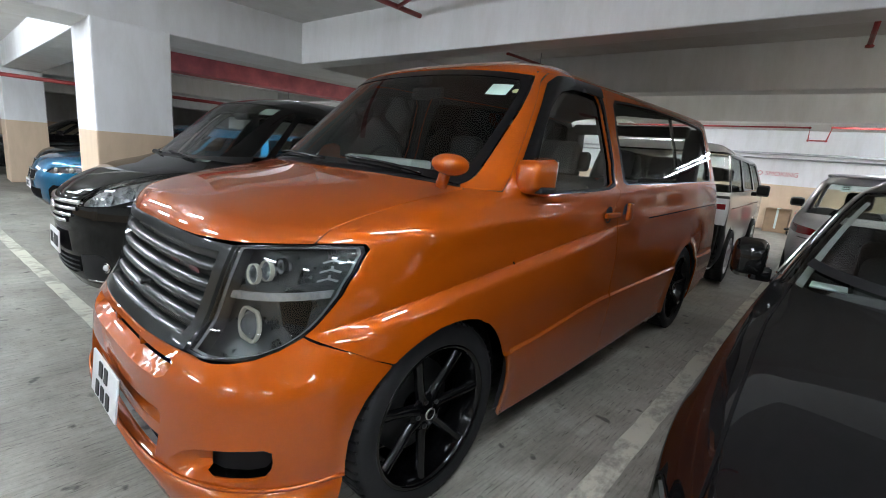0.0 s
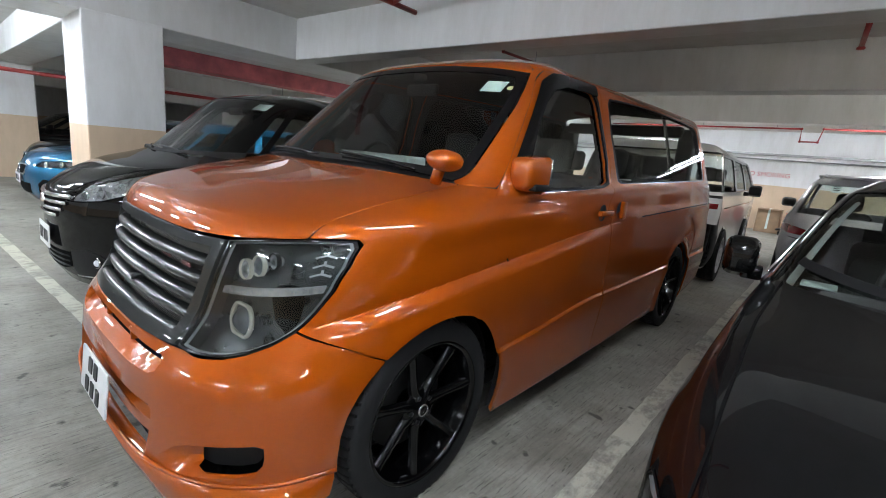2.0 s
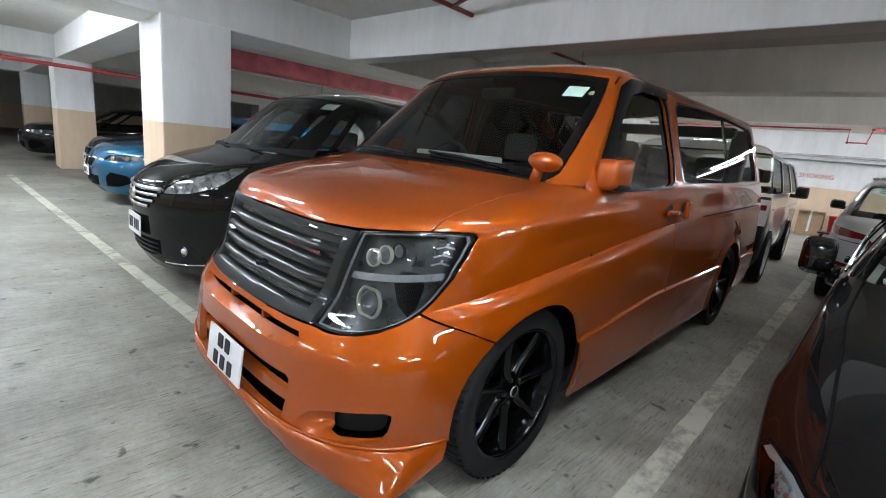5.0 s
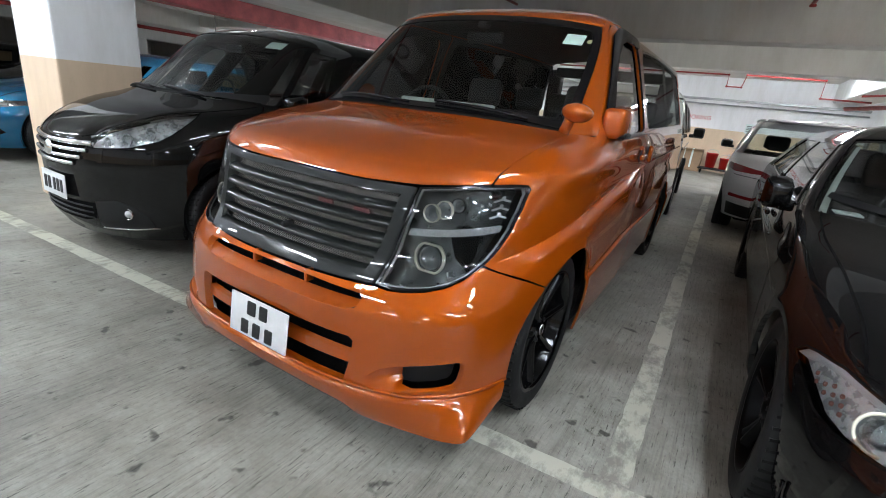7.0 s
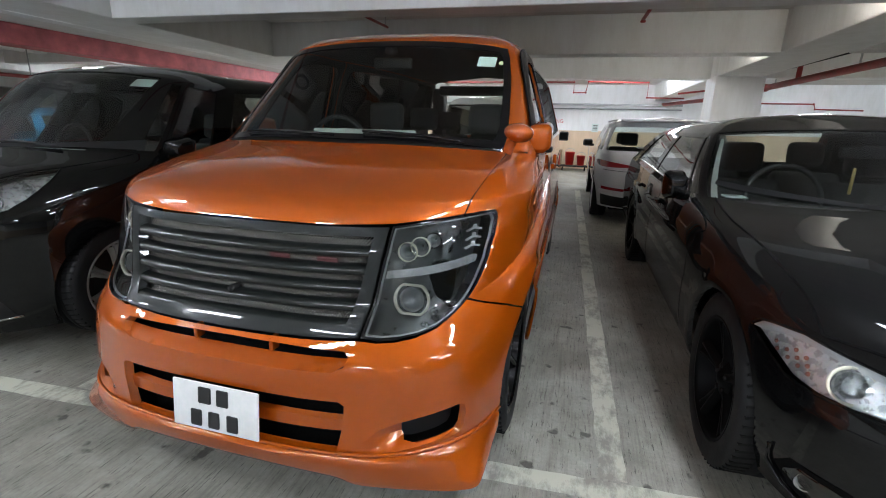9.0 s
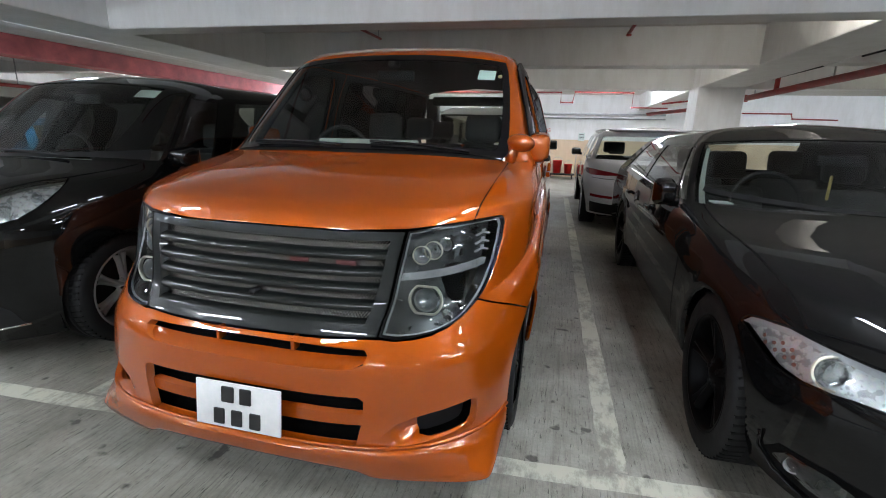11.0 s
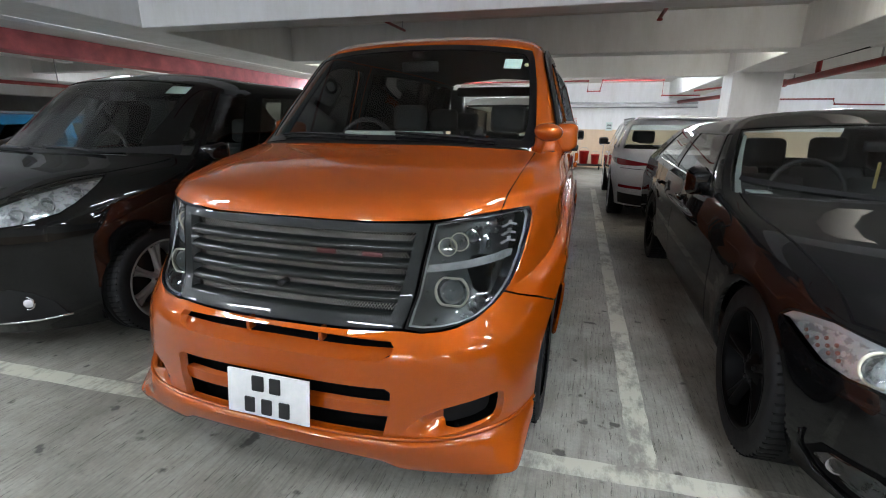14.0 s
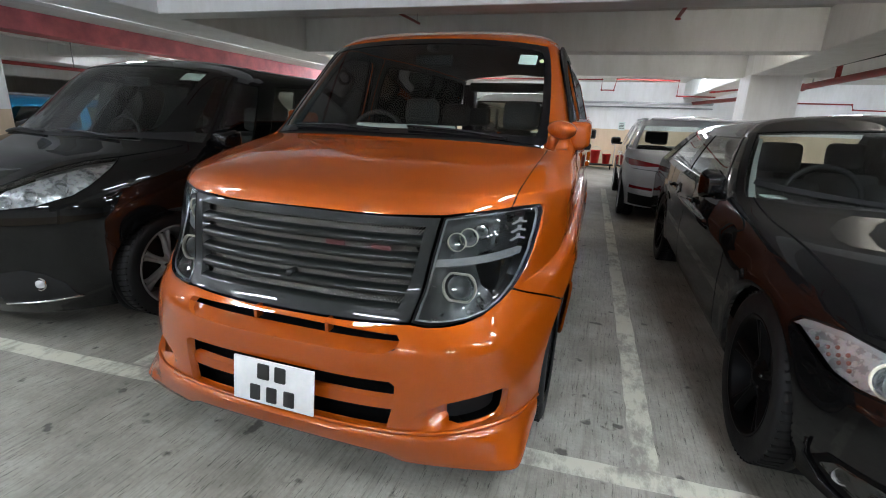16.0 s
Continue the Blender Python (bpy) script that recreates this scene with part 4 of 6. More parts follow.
roof_half = VAN.loop("f .15,1.695 .4,1.681 .622,1.668 s 1.66,1.704 1.72,1.695 1.9,1.702 2.2,1.71 2.6,1.728 3.2,1.741 3.9,1.746 4.40,1.738") + [(1.99, 17.0), (1.99, 18.0)]
roof = roof_half + mirrored(roof_half)[::-1] + [(0.0, VAN.find("f", 0.0, 1.70)[1])]
sheet("roof", VAN, roof, ORANGE, van, step=0.05)
# reveals round the window openings
for lp in (win_f, q_win):
    p, f, n = sheet_data(VAN, lp, (), -0.0125, 0.03, 0.05)
    keep = [q for q in f if len(q) == 4]
    for sx in (1, -1):
        hang("window_reveal", mesh_of("window_reveal", p * (sx, 1, 1), keep), TRIM, van)
# dark lining inside the cabin
for nm, lp, hl in (("door_card", door_f, [win_f]), ("side_lining", rear_side, [q_win]), ("pillar_lining", pillar, [])):
    sheet(nm, VAN, lp, LINING, van, holes=hl, off=-0.035, thick=0, step=0.07, both=True)
sheet("roof_lining", VAN, roof, LINING, van, off=-0.035, thick=0, step=0.08)
# tail
part("tailgate", box(-0.80, 0.80, 4.62, 4.70, 0.25, 1.16, 0.02), ORANGE, van)
part("rear_pillar", box(0.52, 0.66, 4.42, 4.56, 1.1, 1.68, 0.02), PLASTIC, van)
part("rear_pillar", box(-0.66, -0.52, 4.42, 4.56, 1.1, 1.68, 0.02), PLASTIC, van)
part("rear_header", box(-0.56, 0.56, 4.34, 4.44, 1.60, 1.70, 0.02), PLASTIC, van)
part("underbody", box(-0.70, 0.70, 0.45, 4.65, 0.20, 0.30, 0.02), DARK, van)
part("cabin_floor", box(-0.74, 0.74, 1.25, 4.6, 0.32, 0.42, 0.02), DARK, van)
part("engine_bay", box(-0.66, 0.66, 0.40, 1.2, 0.3, 0.85, 0.05), DARK, van)
for s in (-1, 1):
    for y in (0.868, 3.81):
        bm = bmesh.new()
        n, rows = 20, []
        for k in range(n + 1):
            t = math.radians(-5 + 190 * k / n)
            rows.append([bm.verts.new((s * xx, y + 0.40 * math.cos(t), 0.349 + 0.40 * math.sin(t))) for xx in (0.80, 0.52)])
        for a, b in zip(rows, rows[1:]):
            bm.faces.new((a[0], a[1], b[1], b[0]))
        bm.faces.new([r[1] for r in rows])
        part("wheel_liner", bm, DARK, van)
        wheel(van, s * 0.725, y, 0.349, 0.245, 0.262, RIM_BLACK, 7, s, 0.035, 20, "gloss black alloy wheel", False)

# headlights
for s in (1, -1):
    loop = head_loop if s > 0 else mirrored(head_loop)
    lamp = sheet("headlight", VAN, loop, LENS_SMOKE, van, off=-0.002, thick=0.0, step=0.03, label="clear-covered projector headlight with a dark housing")[0]
    sheet("lamp_bowl", VAN, loop, LAMP_DARK, lamp, off=-0.075, thick=0.0, step=0.04)
    p, f, n = sheet_data(VAN, loop, (), -0.004, 0.075, 0.03)
    keep = [q for q in f if len(q) == 4]
    hang("lamp_edge", mesh_of("lamp_edge", p, keep, n), PLASTIC, lamp)
    inner = [(np.mean([q[0] for q in loop]) * 0.04 + u * 0.96, np.mean([q[1] for q in loop]) * 0.04 + v * 0.96) for u, v in loop]
    sheet("lamp_seal", VAN, loop, TRIM, lamp, holes=[inner], off=-0.001, thick=0.01, step=0.03)
    mid = (np.mean([q[0] for q in loop]), np.mean([q[1] for q in loop]))
    rims = [[(mid[0] + (u - mid[0]) * k, mid[1] + (v - mid[1]) * k) for u, v in loop] for k in (0.955, 0.92)]
    sheet("lamp_rim", VAN, rims[0], STEEL, lamp, holes=[rims[1]], off=-0.012, thick=0.006, step=0.03, label="bright inner rim of the lamp")
    for (x, z, r) in ((0.553, 0.893, 0.031), (0.590, 0.908, 0.031), (0.628, 0.925, 0.026)):
        u, v = VAN.find("f", x, z)
        p = VAN.at(np.array([u]), np.array([v]))[0]
        nn = Vector(VAN.normal(np.array([u]), np.array([v]))[0])
        aim = (nn * 0.15 + Vector((0, -1, 0.08))).normalized()
        m = Matrix.Translation(Vector((p[0] * s, p[1], p[2])) - Vector((nn.x * s, nn.y, nn.z)) * 0.05) @ Vector((aim.x * s, aim.y, aim.z)).to_track_quat("X", "Z").to_matrix().to_4x4()
        cup = part("reflector", lathe([(0.004, -0.02), (r * 0.6, -0.012), (r * 0.86, 0.012)], 28), CUP, lamp)
        cup.matrix_basis = m
        rg = part("light_ring", lathe([(r * 0.90, 0.008), (r * 0.90, 0.018), (r, 0.018), (r, 0.004)], 32), RING if x < 0.61 else PLASTIC, lamp, "pale ring round the lamp")
        rg.matrix_basis = m
        ln = part("projector_lens", lathe([(r * 0.6, 0.0), (r * 0.52, 0.012), (r * 0.3, 0.02), (0.001, 0.023)], 24), LENS, lamp)
        ln.matrix_basis = m
    u, v = VAN.find("f", 0.575, 0.748)
    p = VAN.at(np.array([u]), np.array([v]))[0]
    nn = Vector(VAN.normal(np.array([u]), np.array([v]))[0])
    aim = (nn * 0.12 + Vector((0, -1, 0.12))).normalized()
    m = Matrix.Translation(Vector((p[0] * s, p[1], p[2])) - Vector((nn.x * s, nn.y, nn.z)) * 0.045) @ Vector((aim.x * s, aim.y, aim.z)).to_track_quat("X", "Z").to_matrix().to_4x4()
    bm = bmesh.new()
    ring = []
    for k in range(48):
        t = 2 * math.pi * k / 48
        cy, cz = 0.058 * math.cos(t), max(-0.049, min(0.049, 0.058 * math.sin(t)))
        sc = 0.88
        ring.append([bm.verts.new((dx, cy * f, cz * f)) for dx, f in ((0, 1), (0.012, 1), (0.012, sc), (0, sc))])
    for a, b in zip(ring, ring[1:] + ring[:1]):
        for i in range(4):
            bm.faces.new((a[i], b[i], b[(i + 1) % 4], a[(i + 1) % 4]))
    bmesh.ops.recalc_face_normals(bm, faces=bm.faces[:])
    rg = part("light_ring", bm, RING, lamp, "pale flat-sided ring round the main lamp")
    rg.matrix_basis = m
    for nm, prof, mt in (("projector_lens", [(0.036, 0.0), (0.033, 0.014), (0.02, 0.024), (0.001, 0.028)], LENS), ("reflector", [(0.004, -0.02), (0.03, -0.014), (0.04, 0.006)], CUP)):
        o = part(nm, lathe(prof, 28), mt, lamp)
        o.matrix_basis = m
    bar = VAN.loop("f .487,.810 .55,.814 .62,.819 .70,.830 .748,.840 .751,.861 .70,.852 .62,.842 .55,.836 .492,.832")
    sheet("light_bar", VAN, bar if s > 0 else mirrored(bar), CUP, lamp, off=-0.035, thick=0.02, step=0.03, label="pale horizontal light bar")
    fin = VAN.loop("f .655,.87 .667,.87 .675,.955 .664,.955")
    sheet("lamp_fin", VAN, fin if s > 0 else mirrored(fin), LAMP_DARK, lamp, off=-0.04, thick=0.02, step=0.03)
    for z in (0.885, 0.912, 0.94):
        tick = VAN.loop(f"f .716,{z} .734,{z+.009} .752,{z+.002} .754,{z+.007} .738,{z+.014} .738,{z+.023} .733,{z+.023} .733,{z+.014} .714,{z+.005}")
        sheet("lamp_tick", VAN, tick if s > 0 else mirrored(tick), WHITE_LENS, lamp, off=-0.03, thick=0.01, step=0.03)

# grille: frame, slats and wire mesh
opening = VAN.loop("f -.440,.938 -.3,.935 0,.934 .3,.935 .446,.938 .434,.86 .412,.75 .392,.682 .3,.680 0,.678 -.3,.680 -.392,.682 -.412,.75 -.430,.86")
grille = sheet("grille_frame", VAN, grille_loop, CARBON, van, holes=[opening], off=0.004, thick=0.03, step=0.025, label="carbon fibre grille surround")[0]
SLAT = ((0.034, 0.0165), (0.024, 0.0158), (0.015, 0.0138), (0.007, 0.0095), (0.002, 0.003), (0.0, -0.004), (0.002, -0.010), (0.008, -0.0145), (0.034, -0.0160))
for k in range(5):
    zc = 0.888 - 0.0530 * k
    w = 0.442 - 0.0098 * k
    bm = bmesh.new()
    rings = []
    for i in range(25):
        x = -w + 2 * w * i / 24
        u, v = VAN.find("f", x, zc)
        p = VAN.at(np.array([u]), np.array([v]))[0]
        rings.append([bm.verts.new((x, p[1] - 0.002 + dy, zc + dz - 0.002 * math.cos(math.pi * x))) for dy, dz in SLAT])
    for p, q in zip(rings, rings[1:]):
        for i in range(len(SLAT) - 1):
            bm.faces.new((p[i], q[i], q[i + 1], p[i + 1]))
    bmesh.ops.recalc_face_normals(bm, faces=bm.faces[:])
    part("grille_slat", bm, CARBON, grille, "glossy carbon fibre slat")
bm = bmesh.new()
rows = {}
for i in range(7):
    z = 0.665 + 0.265 * i / 6
    us = np.linspace(-0.62, 0.62, 125)
    vz = VAN.find("f", 0.0, z)[1]
    q = VAN.at(us, np.full(125, vz))
    rows[i] = (q[:, 0], q[:, 1] + 0.04, q[:, 2])
for k in range(-70, 71):
    for slope in (-1, 1):
        pts = []
        for i in range(7):
            z = 0.665 + 0.265 * i / 6
            x = k * 0.0105 + slope * (z - 0.79) * 0.8
            if abs(x) < 0.40 + (z - 0.66) * 0.14:
                pts.append((x, float(np.interp(x, rows[i][0], rows[i][1])), float(np.interp(x, rows[i][0], rows[i][2]))))
        for a, b in zip(pts, pts[1:]):
            a, b = Vector(a), Vector(b)
            d = (b - a).normalized().cross(Vector((0, -1, 0))) * 0.0011
            vs4 = [bm.verts.new(q) for q in (a - d, a + d, b + d, b - d)]
            bm.faces.new(vs4)
part("wire_mesh", bm, MESHMAT, grille, "fine diamond wire mesh", False)
part("grille_camera", lathe([(0.001, -0.02), (0.011, -0.02), (0.012, 0.02)], 16), PLASTIC, grille).matrix_basis = pose(-0.013, 0.215, 0.745, 0, 0, 90)
for x in (0.13, 0.30):
    part("grille_letters", box(x - 0.036, x + 0.036, 0.262, 0.268, 0.845, 0.865, 0.003), surface("faded_red_letters", (0.13, 0.035, 0.035), 0.6) if x < 0.2 else bpy.data.materials["faded_red_letters"], grille, "faded red plastic bars")
# plate with its bars
plate = new("number_plate")
plate.parent = van
plate.matrix_basis = pose(0.0, 0.068, 0.395, -6, 0, 0)
part("plate_board", box(-0.158, 0.158, -0.004, 0.004, -0.078, 0.078, 0.003), PLATE, plate, "white number plate")
for x0, x1, z0, z1 in ((-0.058, -0.012, 0.012, 0.066), (0.010, 0.052, 0.012, 0.066), (-0.088, -0.048, -0.066, -0.012), (-0.022, 0.018, -0.066, -0.012), (0.046, 0.086, -0.066, -0.012)):
    part("plate_bar", box(x0, x1, -0.007, -0.003, z0, z1, 0.004), PLATE_INK, plate, "plain black bar", False)
# bumper details
for x in (-0.115, 0.165):
    part("slot_strut", box(x - 0.007, x + 0.007, 0.140, 0.175, 0.584, 0.630, 0.003), ORANGE, van)
for s in (1, -1):
    lp = fog_pit if s > 0 else mirrored(fog_pit)
    sheet("fog_insert", VAN, lp, PLASTIC, van, off=-0.062, thick=0.0, step=0.03, label="black textured fog lamp blank")
# mirrors
fm = new("fender_mirror")
fm.parent = van
fm.matrix_basis = pose(0.785, 0.90, 1.247, 0, 6, -4)
bm = bmesh.new()
bmesh.ops.create_uvsphere(bm, u_segments=28, v_segments=16, radius=1, matrix=Matrix.Diagonal((0.058, 0.074, 0.040, 1)))
for v in bm.verts:
    v.co.y = min(v.co.y, 0.040)
    if v.co.z > 0:
        v.co.z *= 0.85
part("mirror_shell", bm, ORANGE, fm)
part("mirror_glass", lathe([(0.001, 0.0), (0.03, 0.0), (0.031, -0.004)], 20), CHROME, fm).matrix_basis = pose(0, 0.042, -0.002, 0, 0, 90)
part("mirror_stalk", tube([(-0.02, 0, -0.02), (-0.026, 0, -0.05), (-0.034, 0.0, -0.085)], 0.021, 14), ORANGE, fm)
for s in (1, -1):
    dm = new("door_mirror")
    dm.parent = van
    dm.matrix_basis = pose(s * (0.835 if s > 0 else 0.845), 1.38 if s > 0 else 1.50, 1.215, 0, 0, 0 if s > 0 else 68)
    bm = box(-0.05, 0.055, -0.105, 0.075, -0.078, 0.08, 0.030, 4) if s > 0 else box(-0.075, 0.08, -0.075, 0.06, -0.078, 0.08, 0.034, 4)
    for v in bm.verts:
        if v.co.y < 0:
            v.co.z *= 0.84
        if v.co.x * s > 0.03:
            v.co.z = v.co.z * 0.92 + 0.006
    part("mirror_shell", bm, ORANGE, dm)
    part("mirror_glass", box(-0.04, 0.045, 0.073, 0.079, -0.06, 0.068, 0.002) if s > 0 else box(-0.062, 0.072, 0.058, 0.064, -0.06, 0.068, 0.002), CHROME, dm)
    part("turn_signal", box(0.012 if s > 0 else -0.09, 0.062 if s > 0 else -0.012, -0.066, 0.05, -0.062, -0.034, 0.008), PLASTIC, dm, "dark strip of the turn signal")
    part("mirror_arm", box(-0.105 if s > 0 else 0.06, -0.035 if s > 0 else 0.125, -0.05, 0.045, -0.085, -0.01, 0.02, 3), ORANGE, dm)
# handles
for s in (1, -1):
    for y, dz in ((2.12, 0.0), (2.36, 0.01)):
        h = new("door_handle")
        h.parent = van
        u, v = VAN.find("s", y, 1.035 + dz)
        q = VAN.at(np.array([u]), np.array([v]))[0]
        h.matrix_basis = pose(s * q[0], q[1], q[2], 0, 0, 0)
        part("handle_cup", lathe([(0.001, 0.001), (0.035, 0.002), (0.045, 0.004)], 20), PLASTIC, h, "dark handle recess")
        b = box(-0.012, 0.012, -0.085, 0.085, -0.016, 0.016, 0.010, 3) if y < 2.3 else box(-0.012, 0.012, -0.03, 0.03, -0.05, 0.05, 0.010, 3)
        b.transform(Matrix.Translation((s * 0.025, 0, 0)))
        part("grip", b, ORANGE, h)
# wipers and cowl
sheet("cowl", VAN, "t -.70,1.05 -.5,.985 -.25,.945 0,.935 .25,.945 .5,.985 .70,1.05 .68,1.10 .5,1.035 .25,1.0 0,.99 -.25,1.0 -.5,1.035 -.68,1.10", PLASTIC, van, off=-0.012, thick=0.01, step=0.03, label="black plastic cowl under the windscreen")
for x0, x1 in ((-0.05, -0.55), (0.55, 0.08)):
    pts = []
    for i in range(9):
        x = x0 + (x1 - x0) * i / 8
        u, v = VAN.find("t", x, 0.962 + 0.03 * (i / 8) + 0.12 * x * x)
        q = VAN.at(np.array([u]), np.array([v]))[0]
        pts.append((q[0], q[1] - 0.005, q[2] + 0.012))
    w = new("wiper")
    w.parent = van
    part("wiper_arm", tube(pts, 0.007, 6), VISOR, w)
    part("wiper_blade", tube([(p[0], p[1] + 0.01, p[2] - 0.012) for p in pts[2:]], 0.006, 6), VISOR, w)
# licence disc and round sticker inside the glass
def on_glass(shell, x, z, w, h, material, name, parent, off=-0.008, label=""):
    lp = [shell.find("f", x + a, z + b) for a, b in ((-w / 2, -h / 2), (w / 2, -h / 2), (w / 2, h / 2), (-w / 2, h / 2))]
    return sheet(name, shell, lp, material, parent, off=off, thick=0.001, step=0.05, label=label)[0]


on_glass(VAN, 0.543, 1.582, 0.085, 0.052, PAPER, "permit_sticker", van, label="pale green paper permit")
lp = [VAN.find("f", 0.609 + 0.012 * math.cos(t), 1.578 + 0.010 * math.sin(t)) for t in np.linspace(0, 2 * math.pi, 13)[:-1]]
sheet("round_sticker", VAN, lp, surface("yellow_sticker", (0.62, 0.60, 0.35), 0.5), van, off=-0.007, thick=0.001, step=0.02)


def seats(parent, spots, material, width=0.5, back=0.62, base_z=0.42, seat_z=0.62):
    for x, y, h in spots:
        s = new("seat")
        s.parent = parent
        s.matrix_basis = pose(x, y, 0)
        part("cushion", box(-width / 2, width / 2, -0.26, 0.26, base_z, seat_z, 0.06, 3), material, s)
        b = box(-width / 2, width / 2, -0.065, 0.065, 0, back, 0.055, 3)
        b.transform(pose(0, 0.24, seat_z - 0.05, -14))
        part("backrest", b, material, s)
        b = box(-0.13, 0.13, -0.05, 0.05, 0, 0.2, 0.045, 3)
        b.transform(pose(0, 0.24 + back * 0.24 + 0.02, seat_z + back - 0.02, -8))
        part("headrest", b, material, s)


seats(van, [(-0.38, 1.95, 0), (0.38, 1.95, 0), (-0.38, 2.85, 0), (0.38, 2.85, 0), (-0.4, 3.8, 0), (0.1, 3.8, 0), (0.45, 3.8, 0)], SEAT)
b = box(-0.68, 0.68, 1.14, 1.52, 0.55, 1.17, 0.06, 3)
for v in b.verts:
    if v.co.z > 0.9 and v.co.y < 1.3:
        v.co.z += 0.03
part("dashboard", b, DASH, van)
part("dash_cover", box(-0.36, 0.18, 1.30, 1.44, 1.168, 1.236, 0.012), LIGHT_DASH, van, "pale strip on the dashboard")
st = part("steering_wheel", tube([(0.19 * math.cos(t), 0.19 * math.sin(t) * 0.4, 0.19 * math.sin(t)) for t in np.linspace(0, 2 * math.pi, 33)[:-1]], 0.014, 8, True), PLASTIC, van)
st.matrix_basis = pose(-0.36, 1.56, 1.10, 12)
part("inner_mirror", box(-0.11, 0.11, 1.54, 1.57, 1.555, 1.615, 0.012), PLASTIC, van)
part("grab_handle", tube([(-0.61, 1.545 + 0.065 * (1 + math.cos(q)), 1.495 + 0.038 * math.sin(q)) for q in np.linspace(0, 2 * math.pi, 25)[:-1]], 0.010, 8, True), DASH, van, "grey grab handle on the pillar")
part("mirror_sensor", lathe([(0.001, 0.0), (0.03, 0.006), (0.036, 0.02), (0.03, 0.035)], 16, "z"), DASH, van).matrix_basis = pose(0, 1.53, 1.625)

# ---------------------------------------------------------------- other cars
def simple_car(name, label, rows, colour, at, hubs, r, rim, belt, eave, screen, pillars, side_glass, turn=0, track=0.78, sill=0.2, spokes=5, twin=True,
               arch=0.37, bulge=None, step=0.045, rear_u=1.9, rim_mat=None, surround=None, screen_glass=None, taper=0.03, openings=(), post=0.07, screen_low=None):
    """A car from its rows. belt, eave: the rows between which its windows lie; pillars: pairs of u between its side windows."""
    sh = Shell(rows, bulge, taper)
    car = thing(name, label, "car", "parked cars", at, turn)
    top = sh.top
    half = [(0.0, 0.0)]
    for hy in hubs:
        a0 = [sh.find("s", hy + arch * math.cos(math.radians(a)), max(sill - 0.02, r + arch * math.sin(math.radians(a)))) for a in range(205, -26, -10)]
        half += [(a0[0][0], 0.0)] + a0 + [(a0[-1][0], 0.0)]
    half += [(2.0, 0.0), (2.0, float(belt))]
    body = half + [(u, float(belt)) for u in np.linspace(1.9, -1.9, 60)] + mirrored(half)[::-1][:-1]
    cut = [sh.loop(o) for o in openings]
    sheet("body", sh, body, colour, car, holes=cut + [mirrored(o) for o in cut], step=step, thick=0.02)
    low = screen_low or screen
    scr = [(u, belt + 0.05) for u in np.linspace(-low, low, 19)] + [(u, eave - 0.06) for u in np.linspace(screen, -screen, 19)]
    sheet("windscreen", sh, scr, screen_glass or GLASS, car, off=-0.004, thick=0, step=0.06)
    cuts = [screen + post] + [q for p in pillars for q in p] + [rear_u]
    wins = []
    for a, b in zip(cuts[0::2], cuts[1::2]):
        lp = [(u, belt + 0.08) for u in np.linspace(a, b, 9)] + [(u, eave - 0.14) for u in np.linspace(b, a + 0.02, 9)]
        wins.append(lp)
        sheet("side_glass", sh, lp, side_glass, car, off=-0.005, thick=0, step=0.08, both=True)
    frame_loop = [(u, float(belt)) for u in np.linspace(-2, 2, 61)] + [(u, float(eave)) for u in np.linspace(2, -2, 61)]
    sheet("window_surround", sh, frame_loop, surround or colour, car, holes=[scr] + wins + [mirrored(w) for w in wins], step=step, thick=0.02)
    rf = [(u, float(eave)) for u in np.linspace(-2, 2, 61)] + [(2.0, float(top)), (-2.0, float(top))]
    sheet("roof", sh, rf, colour, car, step=0.06)
    end = [sh.at(np.array([1.98]), np.array([v]))[0] for v in np.linspace(0, belt, 24)]
    bm = bmesh.new()
    bm.faces.new([bm.verts.new(p) for p in end] + [bm.verts.new(p * (-1, 1, 1)) for p in end[::-1]])
    part("end_panel", bm, colour, car)
    end = [sh.at(np.array([1.985]), np.array([v]))[0] for v in np.linspace(belt, top, 16)]
    bm = bmesh.new()
    bm.faces.new([bm.verts.new(p) for p in end] + [bm.verts.new(p * (-1, 1, 1)) for p in end[::-1]])
    part("end_glass", bm, GLASS_MID, car)
    yr = sh.at(np.array([1.98]), np.array([1.0]))[0][1]
    part("underbody", box(-track + 0.12, track - 0.12, 0.35, yr - 0.1, sill - 0.03, sill + 0.12, 0.03), DARK, car)
    for s in (-1, 1):
        for hy in hubs:
            wheel(car, s * (track - 0.01), hy, r, 0.22, rim, rim_mat or RIM_SILVER, spokes, s, 0.03, 10, "", twin)
            bm = bmesh.new()
            rowz = []
            for k in range(17):
                t = math.radians(-20 + 220 * k / 16)
                rowz.append([bm.verts.new((s * xx, hy + (arch + 0.012) * math.cos(t), r + (arch + 0.012) * math.sin(t))) for xx in (track + 0.02, track - 0.28)])
            for a, b in zip(rowz, rowz[1:]):
                bm.faces.new((a[0], a[1], b[1], b[0]))
            bm.faces.new([q[1] for q in rowz])
            part("wheel_liner", bm, DARK, car)
    return car, sh


def spot(sh, how, a, b, inset=0.0, sign=1):
    """The place and outward direction of a point of a skin."""
    u, v = sh.find(how, a, b)
    p, n = sh.at(np.array([u]), np.array([v]))[0], sh.normal(np.array([u]), np.array([v]))[0]
    q = p - n * inset
    return Vector((q[0] * sign, q[1], q[2])), Vector((n[0] * sign, n[1], n[2]))


def facing(p, d):
    return Matrix.Translation(p) @ Vector(d).to_track_quat("X", "Z").to_matrix().to_4x4()


def both_ways(loop, s):
    return loop if s > 0 else mirrored(loop)


